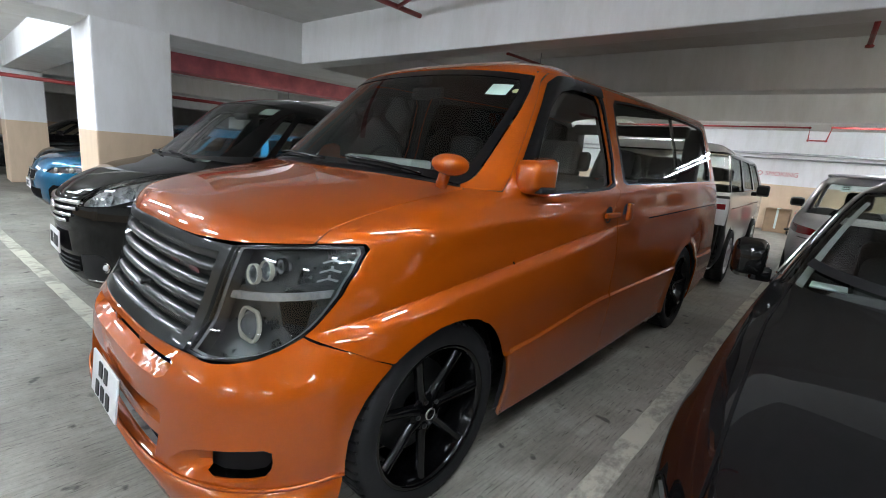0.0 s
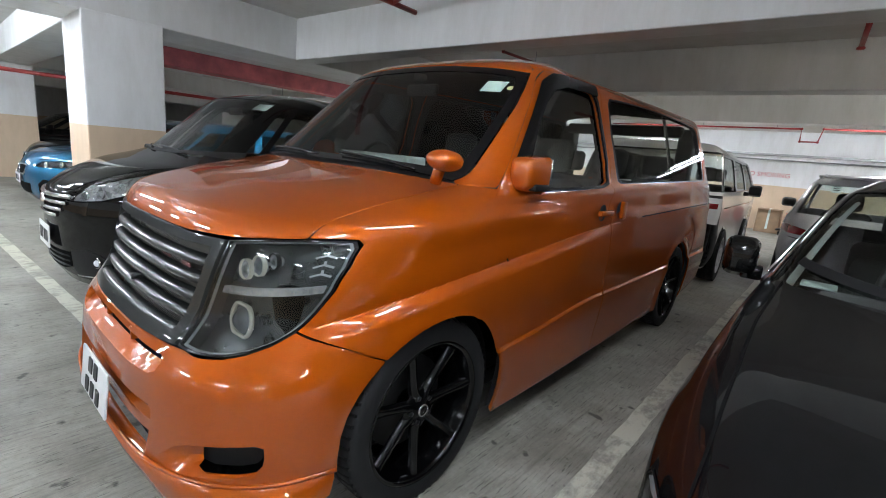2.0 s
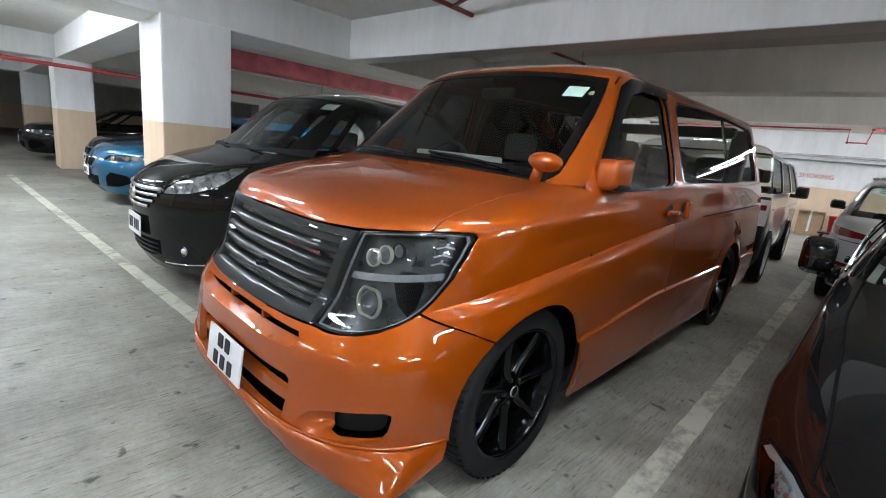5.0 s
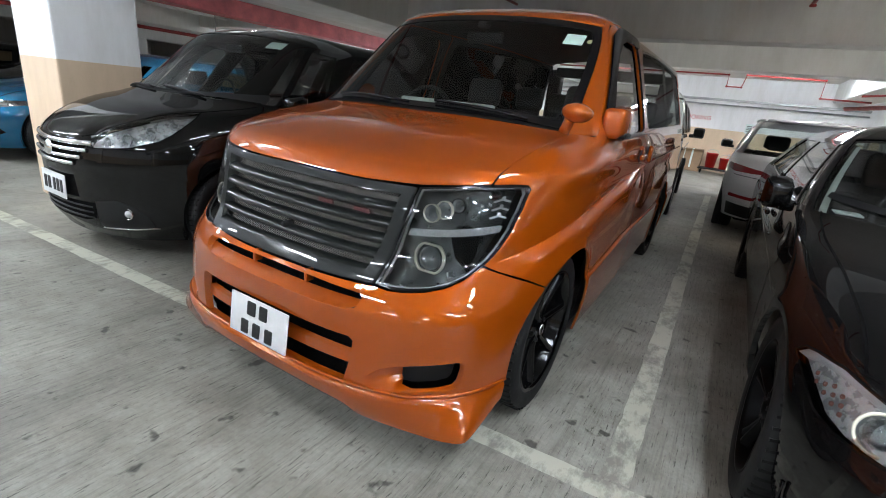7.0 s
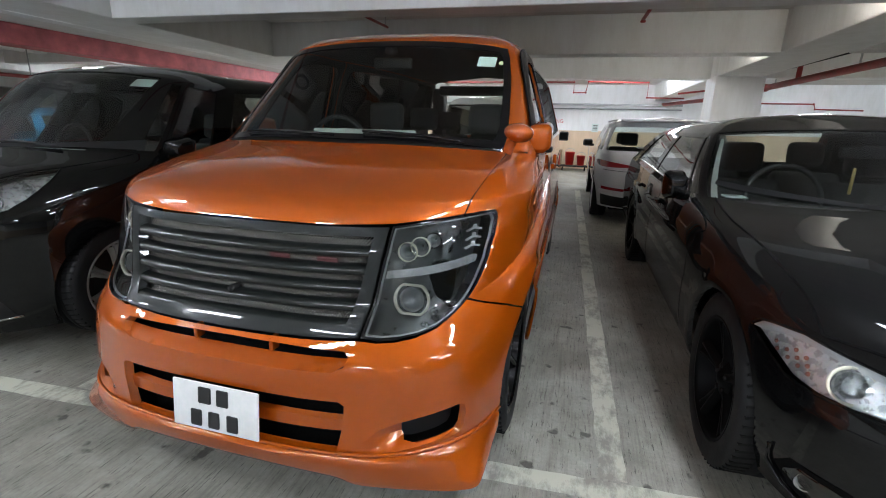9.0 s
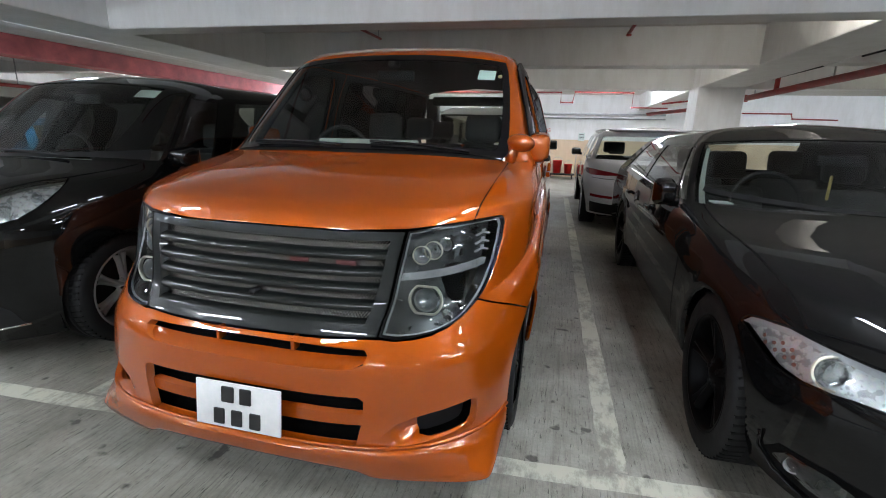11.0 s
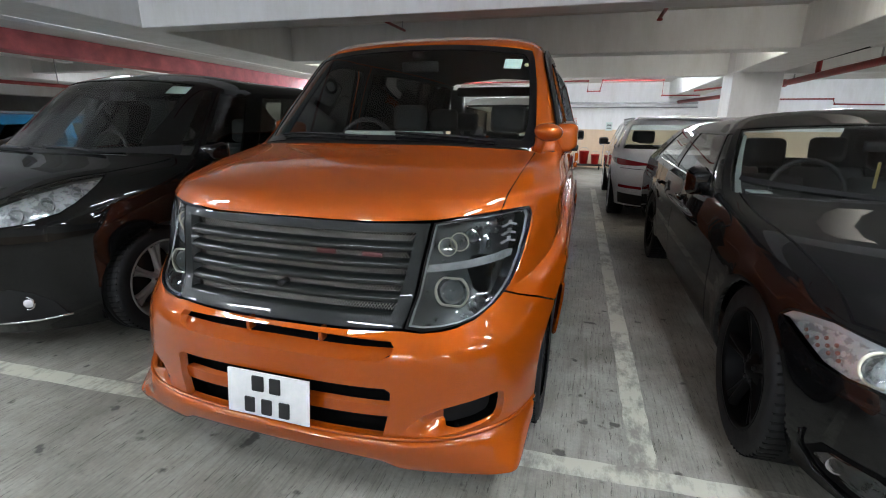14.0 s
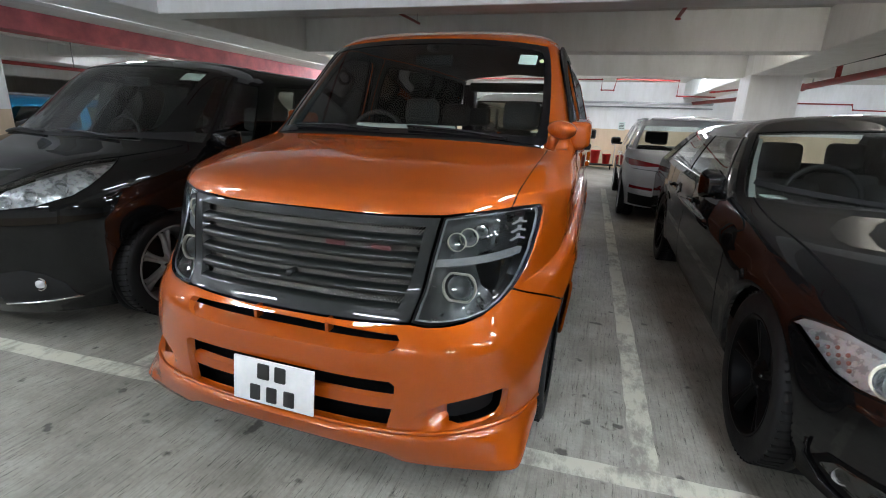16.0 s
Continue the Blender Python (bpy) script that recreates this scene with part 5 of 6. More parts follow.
def round_lamp(sh, car, how, a, b, r, s, inset=0.03, lens=None, ring=None, aim=(0, -1, 0.05)):
    p, n = spot(sh, how, a, b, inset, s)
    m = facing(p, (n * 0.5 + Vector(aim)).normalized())
    part("lamp_bowl", lathe([(0.004, -0.03), (r * 0.7, -0.02), (r, 0.0)], 24), REFLECT, car).matrix_basis = m
    part("lamp_lens", lathe([(r * 0.72, -0.004), (r * 0.6, 0.010), (r * 0.3, 0.018), (0.001, 0.02)], 24), lens or LENS, car).matrix_basis = m
    if ring:
        part("lamp_ring", lathe([(r * 0.92, -0.002), (r * 0.92, 0.006), (r * 1.06, 0.006), (r * 1.06, -0.004)], 28), ring, car).matrix_basis = m


def number_plate(car, x, y, z, tilt, w=0.30, h=0.15, bars=()):
    pl = new("number_plate")
    pl.parent = car
    pl.matrix_basis = pose(x, y, z, tilt)
    part("plate_board", box(-w / 2, w / 2, -0.004, 0.004, -h / 2, h / 2, 0.003), PLATE, pl, "white number plate")
    for x0, x1, z0, z1 in bars:
        part("plate_bar", box(x0, x1, -0.007, -0.003, z0, z1, 0.003), PLATE_INK, pl, "plain black bar", False)


def side_mirror(car, x, y, z, s, material, size=(0.17, 0.13, 0.13)):
    m = new("door_mirror")
    m.parent = car
    m.matrix_basis = pose(x, y, z, 0, 0, -8 * s)
    a, b, c = size
    bm = box(-a / 2, a / 2, -b / 2, b / 2, -c / 2, c / 2, min(size) * 0.3, 4)
    for v in bm.verts:
        if v.co.y < 0:
            v.co.z *= 0.75
            v.co.x *= 0.9
    part("mirror_shell", bm, material, m)
    part("mirror_glass", box(-a * 0.42, a * 0.42, b / 2 - 0.002, b / 2 + 0.003, -c * 0.36, c * 0.36, 0.001), CHROME, m)
    part("mirror_arm", box(-s * a / 2 - 0.05, -s * a / 2 + 0.02, -0.025, 0.025, -c * 0.5, -c * 0.15, 0.01), material, m)


def wipers_on(sh, car, spans, y0):
    for x0, x1 in spans:
        w = new("wiper")
        w.parent = car
        pts = []
        for i in range(9):
            x = x0 + (x1 - x0) * i / 8
            p, n = spot(sh, "t", x, y0 + 0.03 * i / 8 + 0.16 * x * x)
            pts.append(p + n * 0.014)
        part("wiper_arm", tube(pts, 0.008, 6), PLASTIC, w)
        part("wiper_blade", tube([q + Vector((0, 0.012, -0.008)) for q in pts[2:]], 0.006, 6), PLASTIC, w)


# ---- the black people carrier
MPV_LAMP = "f .344,.741 .457,.747 .57,.764 .666,.810 .700,.855 .713,.895 .710,.935 .696,.965 .678,.989 .589,.968 .504,.923 .453,.891 .397,.853 .370,.807"
MPV_LOW = [
    (0.15, 0.92, 4.7, 0.82, 2.3, 0.17, 0.18, 0.02),
    (0.08, 0.97, 4.7, 0.87, 2.25, 0.30, 0.32, 0.02),
    (0.065, 1.02, 4.7, 0.885, 2.2, 0.50, 0.52, 0.02),
    (0.06, 1.04, 4.7, 0.89, 2.2, 0.64, 0.68, 0.03),
    (0.08, 1.07, 4.7, 0.885, 2.2, 0.77, 0.82, 0.05),
    (0.15, 1.12, 4.68, 0.88, 2.3, 0.845, 0.91, 0.07),
]
MPV_HIGH = [
    (0.42, 1.28, 4.65, 0.868, 2.6, 0.985, 0.985, 0.09),
    (0.74, 1.45, 4.62, 0.85, 2.9, 1.075, 1.04, 0.12),
    (1.34, 1.80, 4.45, 0.69, 3.2, 1.565, 1.50, 0.10),
    (1.62, 2.10, 4.40, 0.52, 3.2, 1.625, 1.59, 0.04),
    (2.10, 2.40, 4.30, 0.0, 3.0, 1.655, 1.65, 0.0),
]
mpv, MPV = simple_car("black_people_carrier", "glossy black people carrier with clear headlights and a chrome grille", MPV_LOW + MPV_HIGH, BLACK_PAINT, (-2.30, 0.22, 0),
                      (0.82, 3.7), 0.33, 0.24, 7, 8, 0.55, ((0.69, 0.73), (1.02, 1.07), (1.45, 1.5)), GLASS_MID, spokes=7, openings=[MPV_LAMP], post=0.055, screen_low=0.43, track=0.715, rim_mat=STEEL)
for s in (1, -1):
    lp = both_ways(MPV.loop(MPV_LAMP), s)
    hl = sheet("headlight", MPV, lp, LENS, mpv, off=0.003, thick=0, step=0.03, label="large clear headlight")[0]
    sheet("reflector", MPV, lp, REFLECT, hl, off=-0.035, thick=0, step=0.04)
    for a, b, r in ((0.44, 0.785, 0.034), (0.525, 0.815, 0.044), (0.61, 0.855, 0.046), (0.662, 0.915, 0.034)):
        round_lamp(MPV, hl, "f", a, b, r, s, 0.022)
    seam(MPV, lp + lp[:1], mpv, 0.006, 0.001)
    sheet("fog_panel", MPV, both_ways(MPV.loop("f .354,.413 .486,.433 .56,.405 .621,.350 .650,.272 .60,.255 .525,.252 .358,.240"), s), PLASTIC, mpv, off=0.002, thick=0.0, step=0.04)
    round_lamp(MPV, mpv, "f", 0.535, 0.352, 0.034, s, 0.002, WHITE_LENS, CHROME)
    pts = [spot(MPV, "f", a, b, -0.003, s)[0] for a, b in ((0.36, 0.242), (0.45, 0.246), (0.55, 0.252), (0.66, 0.268))]
    part("fog_trim", tube(pts, 0.006, 6), CHROME, mpv, "thin chrome trim under the fog lamp")
    seam(MPV, both_ways(MPV.loop("f .28,.80 .36,.82 .39,.858 .45,.898 .50,.930 .585,.976 .675,.997 t .73,.82 .77,1.0"), s), mpv, 0.006, 0.001)
    side_mirror(mpv, s * 0.93, 1.18, 1.09, s, BLACK_PAINT)
    seam(MPV, both_ways(MPV.loop("s 1.18,.22 1.15,.6 1.08,1.0"), s), mpv, 0.006, 0.001)
    seam(MPV, both_ways(MPV.loop("s 2.12,.22 2.14,.6 2.14,1.07"), s), mpv, 0.006, 0.001)
for k, (z, w) in enumerate(((0.755, 0.37), (0.712, 0.34), (0.668, 0.30), (0.628, 0.24))):
    pts = [spot(MPV, "f", x, z + 0.05 * abs(x) ** 1.5, 0.0)[0] + Vector((0, -0.004, 0)) for x in np.linspace(-w, w, 15)]
    part("grille_bar", tube(pts, 0.013 if k else 0.016, 8), CHROME, mpv, "chrome grille bar")
sheet("grille_back", MPV, "f -.34,.765 -.2,.75 0,.745 .2,.75 .34,.765 .28,.66 .2,.62 0,.605 -.2,.62 -.28,.66", DARK, mpv, off=0.0015, thick=0, step=0.05)
part("grille_badge", lathe([(0.001, 0.012), (0.04, 0.010), (0.048, 0.0)], 24), CHROME, mpv, "plain chrome badge").matrix_basis = facing(*(lambda q: (q[0] + Vector((0, -0.012, 0)), (0, -1, 0.1)))(spot(MPV, "f", 0.0, 0.70)))
sheet("lower_intake", MPV, "f -.36,.40 0,.395 .36,.40 .34,.30 .25,.275 0,.27 -.25,.275 -.34,.30", DARK, mpv, off=0.0015, thick=0, step=0.05)
for z in (0.30, 0.335, 0.37):
    pts = [spot(MPV, "f", x, z)[0] + Vector((0, -0.002, 0)) for x in np.linspace(-0.33, 0.33, 9)]
    part("intake_slat", tube(pts, 0.006, 6), PLASTIC, mpv)
number_plate(mpv, 0.02, 0.045, 0.475, -2, 0.33, 0.15, ((-0.13, -0.09, -0.04, 0.04), (-0.075, -0.035, -0.04, 0.04), (0.0, 0.035, -0.04, 0.04), (0.05, 0.085, -0.04, 0.04), (0.10, 0.135, -0.04, 0.04)))
wipers_on(MPV, mpv, ((-0.10, -0.62), (0.48, 0.0)), 0.77)
sheet("cowl", MPV, "t -.78,1.07 -.55,.86 -.3,.775 0,.75 .3,.775 .55,.86 .78,1.07 .76,1.12 .55,.90 .3,.81 0,.785 -.3,.81 -.55,.90 -.76,1.12", PLASTIC, mpv, off=0.0015, thick=0, step=0.04)
seats(mpv, [(-0.38, 1.75, 0), (0.38, 1.75, 0), (-0.38, 2.65, 0), (0.38, 2.65, 0)], SEAT, base_z=0.35, seat_z=0.55, back=0.58)
# the dashboard's pale colour stands in for the reflected haze low in the windscreen
part("dashboard", box(-0.72, 0.72, 1.0, 1.45, 0.6, 1.03, 0.06, 3), LIGHT_DASH, mpv)
st = part("steering_wheel", tube([(0.18 * math.cos(t), 0.07 * math.sin(t), 0.17 * math.sin(t)) for t in np.linspace(0, 2 * math.pi, 33)[:-1]], 0.013, 8, True), PLASTIC, mpv)
st.matrix_basis = pose(-0.36, 1.48, 1.02, 10)
on_glass(MPV, 0.56, 1.49, 0.11, 0.05, PAPER, "permit_sticker", mpv, label="pale paper permit")
part("inner_mirror", box(-0.11, 0.11, 1.36, 1.39, 1.42, 1.48, 0.012), PLASTIC, mpv)

# ---- the dark grey saloon
SEDAN_LAMP = "f .42,.645 .52,.625 .62,.610 .733,.599 .767,.589 .813,.581 .844,.588 .865,.622 .887,.664 .872,.690 .853,.702 .812,.713 .774,.706 .70,.697 .58,.692 .47,.687 .41,.670"
SEDAN_LOW = [
    (0.10, 0.95, 4.85, 0.84, 2.8, 0.17, 0.19, 0.02),
    (0.00, 1.00, 4.88, 0.905, 2.6, 0.32, 0.33, 0.02),
    (-0.02, 1.05, 4.88, 0.92, 2.6, 0.52, 0.55, 0.03),
    (0.04, 1.10, 4.86, 0.915, 2.5, 0.68, 0.70, 0.05),
    (0.16, 1.20, 4.82, 0.90, 2.5, 0.775, 0.795, 0.08),
]
SEDAN_HIGH = [
    (0.55, 1.45, 4.80, 0.885, 2.7, 0.865, 0.865, 0.08),
    (1.30, 1.95, 4.70, 0.865, 2.9, 0.965, 0.930, 0.06),
    (2.05, 2.45, 4.15, 0.69, 3.2, 1.305, 1.262, 0.0),
    (2.35, 2.70, 3.85, 0.54, 3.2, 1.372, 1.345, -0.01),
    (2.70, 2.90, 3.50, 0.0, 3.0, 1.405, 1.40, -0.02),
]


def sedan_bulge(x, y, z):
    line = 0.72 + 0.07 * smooth(0.6, 4.0, y)
    d = line - z
    crease = 0.012 * smooth(-0.002, 0.012, d) * (1 - smooth(0.015, 0.16, d)) * smooth(0.9, 1.5, y)
    r1, r2 = np.hypot(y - 0.90, z - 0.335), np.hypot(y - 3.87, z - 0.335)
    return crease + 0.010 * (np.exp(-((r1 - 0.38) / 0.04) ** 2) + np.exp(-((r2 - 0.38) / 0.04) ** 2)) * smooth(0.5, 0.8, y)


RIM_DARK = surface("dark_grey_alloy", (0.003, 0.003, 0.0032), 0.45, 0.0, spec=0.06, vary=0.15)
sedan, SEDAN = simple_car("dark_grey_saloon", "dusty dark grey saloon car with pale headlights", SEDAN_LOW + SEDAN_HIGH, GREY_PAINT, (2.50, 0.005, 0), (0.90, 3.87), 0.335, 0.235,
                          6, 7, 0.70, ((0.93, 0.96), (1.40, 1.46)), GLASS_MID, track=0.80, bulge=sedan_bulge, rim_mat=RIM_DARK, arch=0.352, surround=GREY_PAINT, rear_u=1.86, openings=[SEDAN_LAMP])
for s in (1, -1):
    outline = SEDAN.loop(SEDAN_LAMP)
    lp = both_ways(outline, s)
    hl = sheet("headlight", SEDAN, lp, LENS, sedan, off=0.003, thick=0, step=0.03, label="clear headlight with a white brow and ring")[0]
    sheet("reflector", SEDAN, lp, REFLECT, hl, off=-0.03, thick=0, step=0.04)
    brow = both_ways(SEDAN.loop("f .46,.670 .58,.672 .70,.677 .774,.686 .812,.693 .845,.686 .868,.668 .885,.664 .870,.688 .853,.700 .812,.711 .774,.704 .70,.695 .58,.690 .47,.685"), s)
    sheet("lamp_brow", SEDAN, brow, WHITE_LENS, hl, off=-0.004, thick=0.02, step=0.03, label="white strip along the lamp's top")
    seam(SEDAN, lp + lp[:1], sedan, 0.008, 0.0015)
    round_lamp(SEDAN, hl, "f", 0.762, 0.643, 0.050, s, 0.020, None, RING)
    round_lamp(SEDAN, hl, "f", 0.60, 0.645, 0.045, s, 0.024, None, RING)
    for k in range(10):
        a, b = 0.822 + 0.013 * (k % 4), 0.615 + 0.019 * (k // 4) + 0.006 * (k % 4)
        p, n = spot(SEDAN, "f", a, b, 0.02, s)
        part("lamp_diode", lathe([(0.001, 0.002), (0.006, 0.001), (0.007, -0.002)], 8), AMBER, hl).matrix_basis = facing(p, n)
    strip = both_ways(SEDAN.loop("f .50,.575 .62,.565 .74,.545 .80,.532 .835,.530 .82,.515 .74,.522 .62,.540 .50,.552"), s)
    sheet("lower_strip", SEDAN, strip, GREY_PAINT, sedan, off=0.004, thick=0.006, step=0.03, label="dark trim strip under the headlight")
    pocket = both_ways(SEDAN.loop("f .62,.25 .72,.235 .785,.26 .83,.315 .815,.36 .74,.375 .62,.365"), s)
    sheet("fog_pocket", SEDAN, pocket, DARK, sedan, off=0.002, thick=0, step=0.03)
    lamp = both_ways(SEDAN.loop("f .70,.275 .76,.285 .815,.318 .80,.350 .74,.358 .70,.345"), s)
    fl = sheet("fog_lamp", SEDAN, lamp, LENS, sedan, off=0.012, thick=0.01, step=0.03, label="clear fog lamp")[0]
    sheet("fog_reflector", SEDAN, lamp, LAMP_DARK, fl, off=0.004, thick=0, step=0.03)
    round_lamp(SEDAN, fl, "f", 0.785, 0.324, 0.026, s, -0.008)
    pts = [spot(SEDAN, "f", a, b, -0.008, s)[0] for a, b in ((0.840, 0.36), (0.835, 0.305), (0.80, 0.255), (0.74, 0.222), (0.66, 0.215))]
    part("fog_trim", tube(pts, 0.006, 8), GREY_PAINT, sedan, "thin grey trim round the fog lamp")
    side_mirror(sedan, s * 0.955, 1.80, 0.985, s, BLACK_PAINT, (0.115, 0.12, 0.155))
    seam(SEDAN, both_ways(SEDAN.loop("f .50,.735 .62,.737 .72,.735 t .786,.468 .80,.9 .815,1.25 .80,1.62"), s), sedan, 0.007, 0.0015)
    seam(SEDAN, both_ways(SEDAN.loop("s 1.50,.22 1.48,.55 1.45,.80 1.60,.90 1.75,.925"), s), sedan, 0.007, 0.0015)
    seam(SEDAN, both_ways(SEDAN.loop("s 2.72,.22 2.75,.6 2.74,.93"), s), sedan, 0.007, 0.0015)
    seam(SEDAN, both_ways(SEDAN.loop("s 3.55,.75 3.66,.85 3.72,.95"), s), sedan, 0.007, 0.0015)
    pts = [spot(SEDAN, "s", y, 0.935 + 0.06 * (y - 1.9) / 2.4, -0.004, s)[0] for y in np.linspace(1.9, 4.2, 14)]
    part("belt_trim", tube(pts, 0.007, 6), CHROME, sedan, "chrome strip under the side windows")
    for y in (2.5, 3.5):
        p, n = spot(SEDAN, "s", y, 0.80, -0.02, s)
        part("door_handle", box(p.x - 0.012, p.x + 0.012, p.y - 0.09, p.y + 0.09, p.z - 0.014, p.z + 0.014, 0.009, 3), GREY_PAINT, sedan)
for k, x in enumerate((-0.17, 0.17)):
    sheet("kidney_grille", SEDAN, f"f {x-.13},.52 {x+.13},.52 {x+.14},.66 {x+.11},.70 {x-.11},.70 {x-.14},.66", DARK, sedan, off=0.002, thick=0, step=0.04)
    pts = [spot(SEDAN, "f", x + a, b, -0.006)[0] for a, b in ((-0.13, 0.52), (0.13, 0.52), (0.145, 0.66), (0.11, 0.70), (-0.11, 0.70), (-0.145, 0.66))]
    part("grille_frame", tube(pts, 0.010, 8, True), CHROME, sedan)
sheet("lower_intake", SEDAN, "f -.42,.39 0,.385 .42,.39 .40,.27 0,.26 -.40,.27", DARK, sedan, off=0.002, thick=0, step=0.05)
number_plate(sedan, 0.0, -0.05, 0.45, 0, 0.34, 0.13, ((-0.12, -0.08, -0.035, 0.035), (-0.06, -0.02, -0.035, 0.035), (0.03, 0.07, -0.035, 0.035), (0.09, 0.13, -0.035, 0.035)))
sheet("cowl", SEDAN, "t -.78,1.74 -.6,1.50 -.3,1.345 0,1.305 .3,1.345 .6,1.50 .78,1.74 .765,1.77 .58,1.54 .3,1.39 0,1.35 -.3,1.39 -.58,1.54 -.765,1.77", PLASTIC, sedan, off=0.002, thick=0, step=0.04)
seats(sedan, [(-0.37, 2.35, 0), (0.37, 2.35, 0), (-0.37, 3.25, 0), (0.37, 3.25, 0)], SEAT, base_z=0.28, seat_z=0.45, back=0.58)
part("dashboard", box(-0.72, 0.72, 1.70, 2.0, 0.5, 0.90, 0.05, 3), DASH, sedan)
st = part("steering_wheel", tube([(0.185 * math.cos(t), 0.07 * math.sin(t), 0.17 * math.sin(t)) for t in np.linspace(0, 2 * math.pi, 33)[:-1]], 0.014, 8, True), PLASTIC, sedan)
st.matrix_basis = pose(-0.36, 2.02, 0.92, 10)
part("dash_paper", box(-0.755, -0.66, 1.60, 1.70, 0.955, 0.962, 0.003), PAPER, sedan, "white card on the dashboard", m=None)
part("pendant", box(-0.06, -0.045, 2.02, 2.03, 0.96, 1.10, 0.004), surface("gilt_pendant", (0.55, 0.42, 0.15), 0.4, 0.6), sedan, "hanging gilt pendant")
for s in (1, -1):
    trim = [(s * u, v) for u, v in [(0.645, 6.12), (0.69, 6.12), (0.69, 6.88), (0.66, 6.88)]]
    sheet("pillar_trim", SEDAN, trim, LIGHT_DASH, sedan, off=-0.03, thick=0.008, step=0.04, label="pale grey trim inside the windscreen pillar")
part("inner_mirror", box(-0.11, 0.11, 2.08, 2.11, 1.15, 1.21, 0.012), PLASTIC, sedan)

# ---- the silver sport utility car, its tail towards the aisle
SUV_LOW = [
    (0.14, 0.8, 4.4, 0.84, 3.4, 0.22, 0.22, 0.0),
    (0.02, 0.9, 4.4, 0.88, 3.2, 0.38, 0.40, 0.0),
    (0.00, 0.9, 4.4, 0.91, 3.2, 0.60, 0.62, 0.0),
    (0.07, 0.9, 4.4, 0.905, 3.2, 0.80, 0.82, -0.02),
    (0.12, 0.95, 4.4, 0.89, 3.2, 0.93, 0.93, -0.03),
]
SUV_HIGH = [
    (0.17, 1.0, 3.6, 0.87, 3.2, 0.99, 0.98, -0.03),
    (0.42, 1.15, 2.6, 0.73, 3.4, 1.33, 1.33, 0.02),
    (0.50, 1.2, 2.5, 0.64, 3.4, 1.405, 1.40, 0.0),
    (0.8, 1.4, 2.3, 0.0, 3.0, 1.46, 1.46, 0.0),
]
suv, SUV = simple_car("silver_sport_utility_car", "silver sport utility car showing its tail and red lights", SUV_LOW + SUV_HIGH, SILVER_PAINT, (2.20, 5.55, 0), (0.85, 3.6), 0.35, 0.25,
                      5, 6, 0.60, ((0.90, 0.98), (1.4, 1.5)), GLASS_MID, track=0.80, arch=0.39, surround=SILVER_PAINT, screen_glass=GLASS_DARK)
for s in (1, -1):
    sheet("tail_light", SUV, both_ways(SUV.loop("f .44,.81 .60,.83 .76,.855 .86,.87 .885,.845 .865,.80 .80,.775 .62,.775 .46,.785"), s), RED_LENS, suv, off=0.006, thick=0.012, step=0.03, label="dark red tail light")
    sheet("reflector_strip", SUV, both_ways(SUV.loop("f .52,.50 .80,.515 .80,.475 .52,.465"), s), RED_LENS, suv, off=0.004, thick=0.008, step=0.03)
    side_mirror(suv, s * 0.99, 2.1, 1.05, s, PLASTIC, (0.16, 0.12, 0.12))
    pts = [spot(SUV, "s", y, 1.385, -0.02, s)[0] for y in np.linspace(0.75, 2.3, 9)]
    part("roof_rail", tube(pts, 0.014, 8), STEEL, suv)
    seam(SUV, both_ways(SUV.loop("s 2.0,.25 2.02,.6 2.0,.95"), s), suv, 0.007, 0.0015)
    for y in (1.35, 2.2):
        p, n = spot(SUV, "s", y, 0.86, -0.02, s)
        part("door_handle", box(p.x - 0.012, p.x + 0.012, p.y - 0.09, p.y + 0.09, p.z - 0.014, p.z + 0.014, 0.009, 3), SILVER_PAINT, suv)
sheet("rear_apron", SUV, "f -.80,.40 -.4,.38 0,.375 .4,.38 .80,.40 .78,.25 .4,.235 0,.23 -.4,.235 -.78,.25", PLASTIC, suv, off=0.004, thick=0.01, step=0.05, label="black plastic rear apron")
seam(SUV, "f -.80,.74 -.4,.725 0,.72 .4,.725 .80,.74", suv, 0.007, 0.0015)
number_plate(suv, 0.0, -0.01, 0.62, 4, 0.33, 0.14, ((-0.12, -0.08, -0.035, 0.035), (-0.06, -0.02, -0.035, 0.035), (0.03, 0.07, -0.035, 0.035)))
part("spoiler", box(-0.62, 0.62, 0.36, 0.56, 1.385, 1.415, 0.012), SILVER_PAINT, suv)
seats(suv, [(-0.37, 1.2, 0), (0.37, 1.2, 0), (-0.37, 2.1, 0), (0.37, 2.1, 0)], SEAT, base_z=0.32, seat_z=0.5, back=0.55)

# ---- the white van, its tail towards the people carrier
HI_LOW = [
    (0.10, 0.35, 4.4, 0.78, 4.5, 0.22, 0.22, 0.0),
    (0.02, 0.4, 4.4, 0.84, 4.5, 0.42, 0.42, 0.0),
    (0.00, 0.4, 4.4, 0.85, 4.5, 0.75, 0.75, 0.0),
    (0.01, 0.4, 4.4, 0.85, 4.5, 0.95, 0.95, 0.0),
    (0.03, 0.4, 4.35, 0.845, 4.5, 1.05, 1.05, 0.0),
]
HI_HIGH = [
    (0.05, 0.4, 4.3, 0.835, 4.5, 1.12, 1.12, 0.0),
    (0.16, 0.5, 3.4, 0.73, 4.5, 1.56, 1.56, -0.02),
    (0.25, 0.6, 3.2, 0.62, 4.2, 1.65, 1.65, -0.05),
    (0.6, 0.9, 3.0, 0.0, 4.0, 1.70, 1.70, -0.05),
]
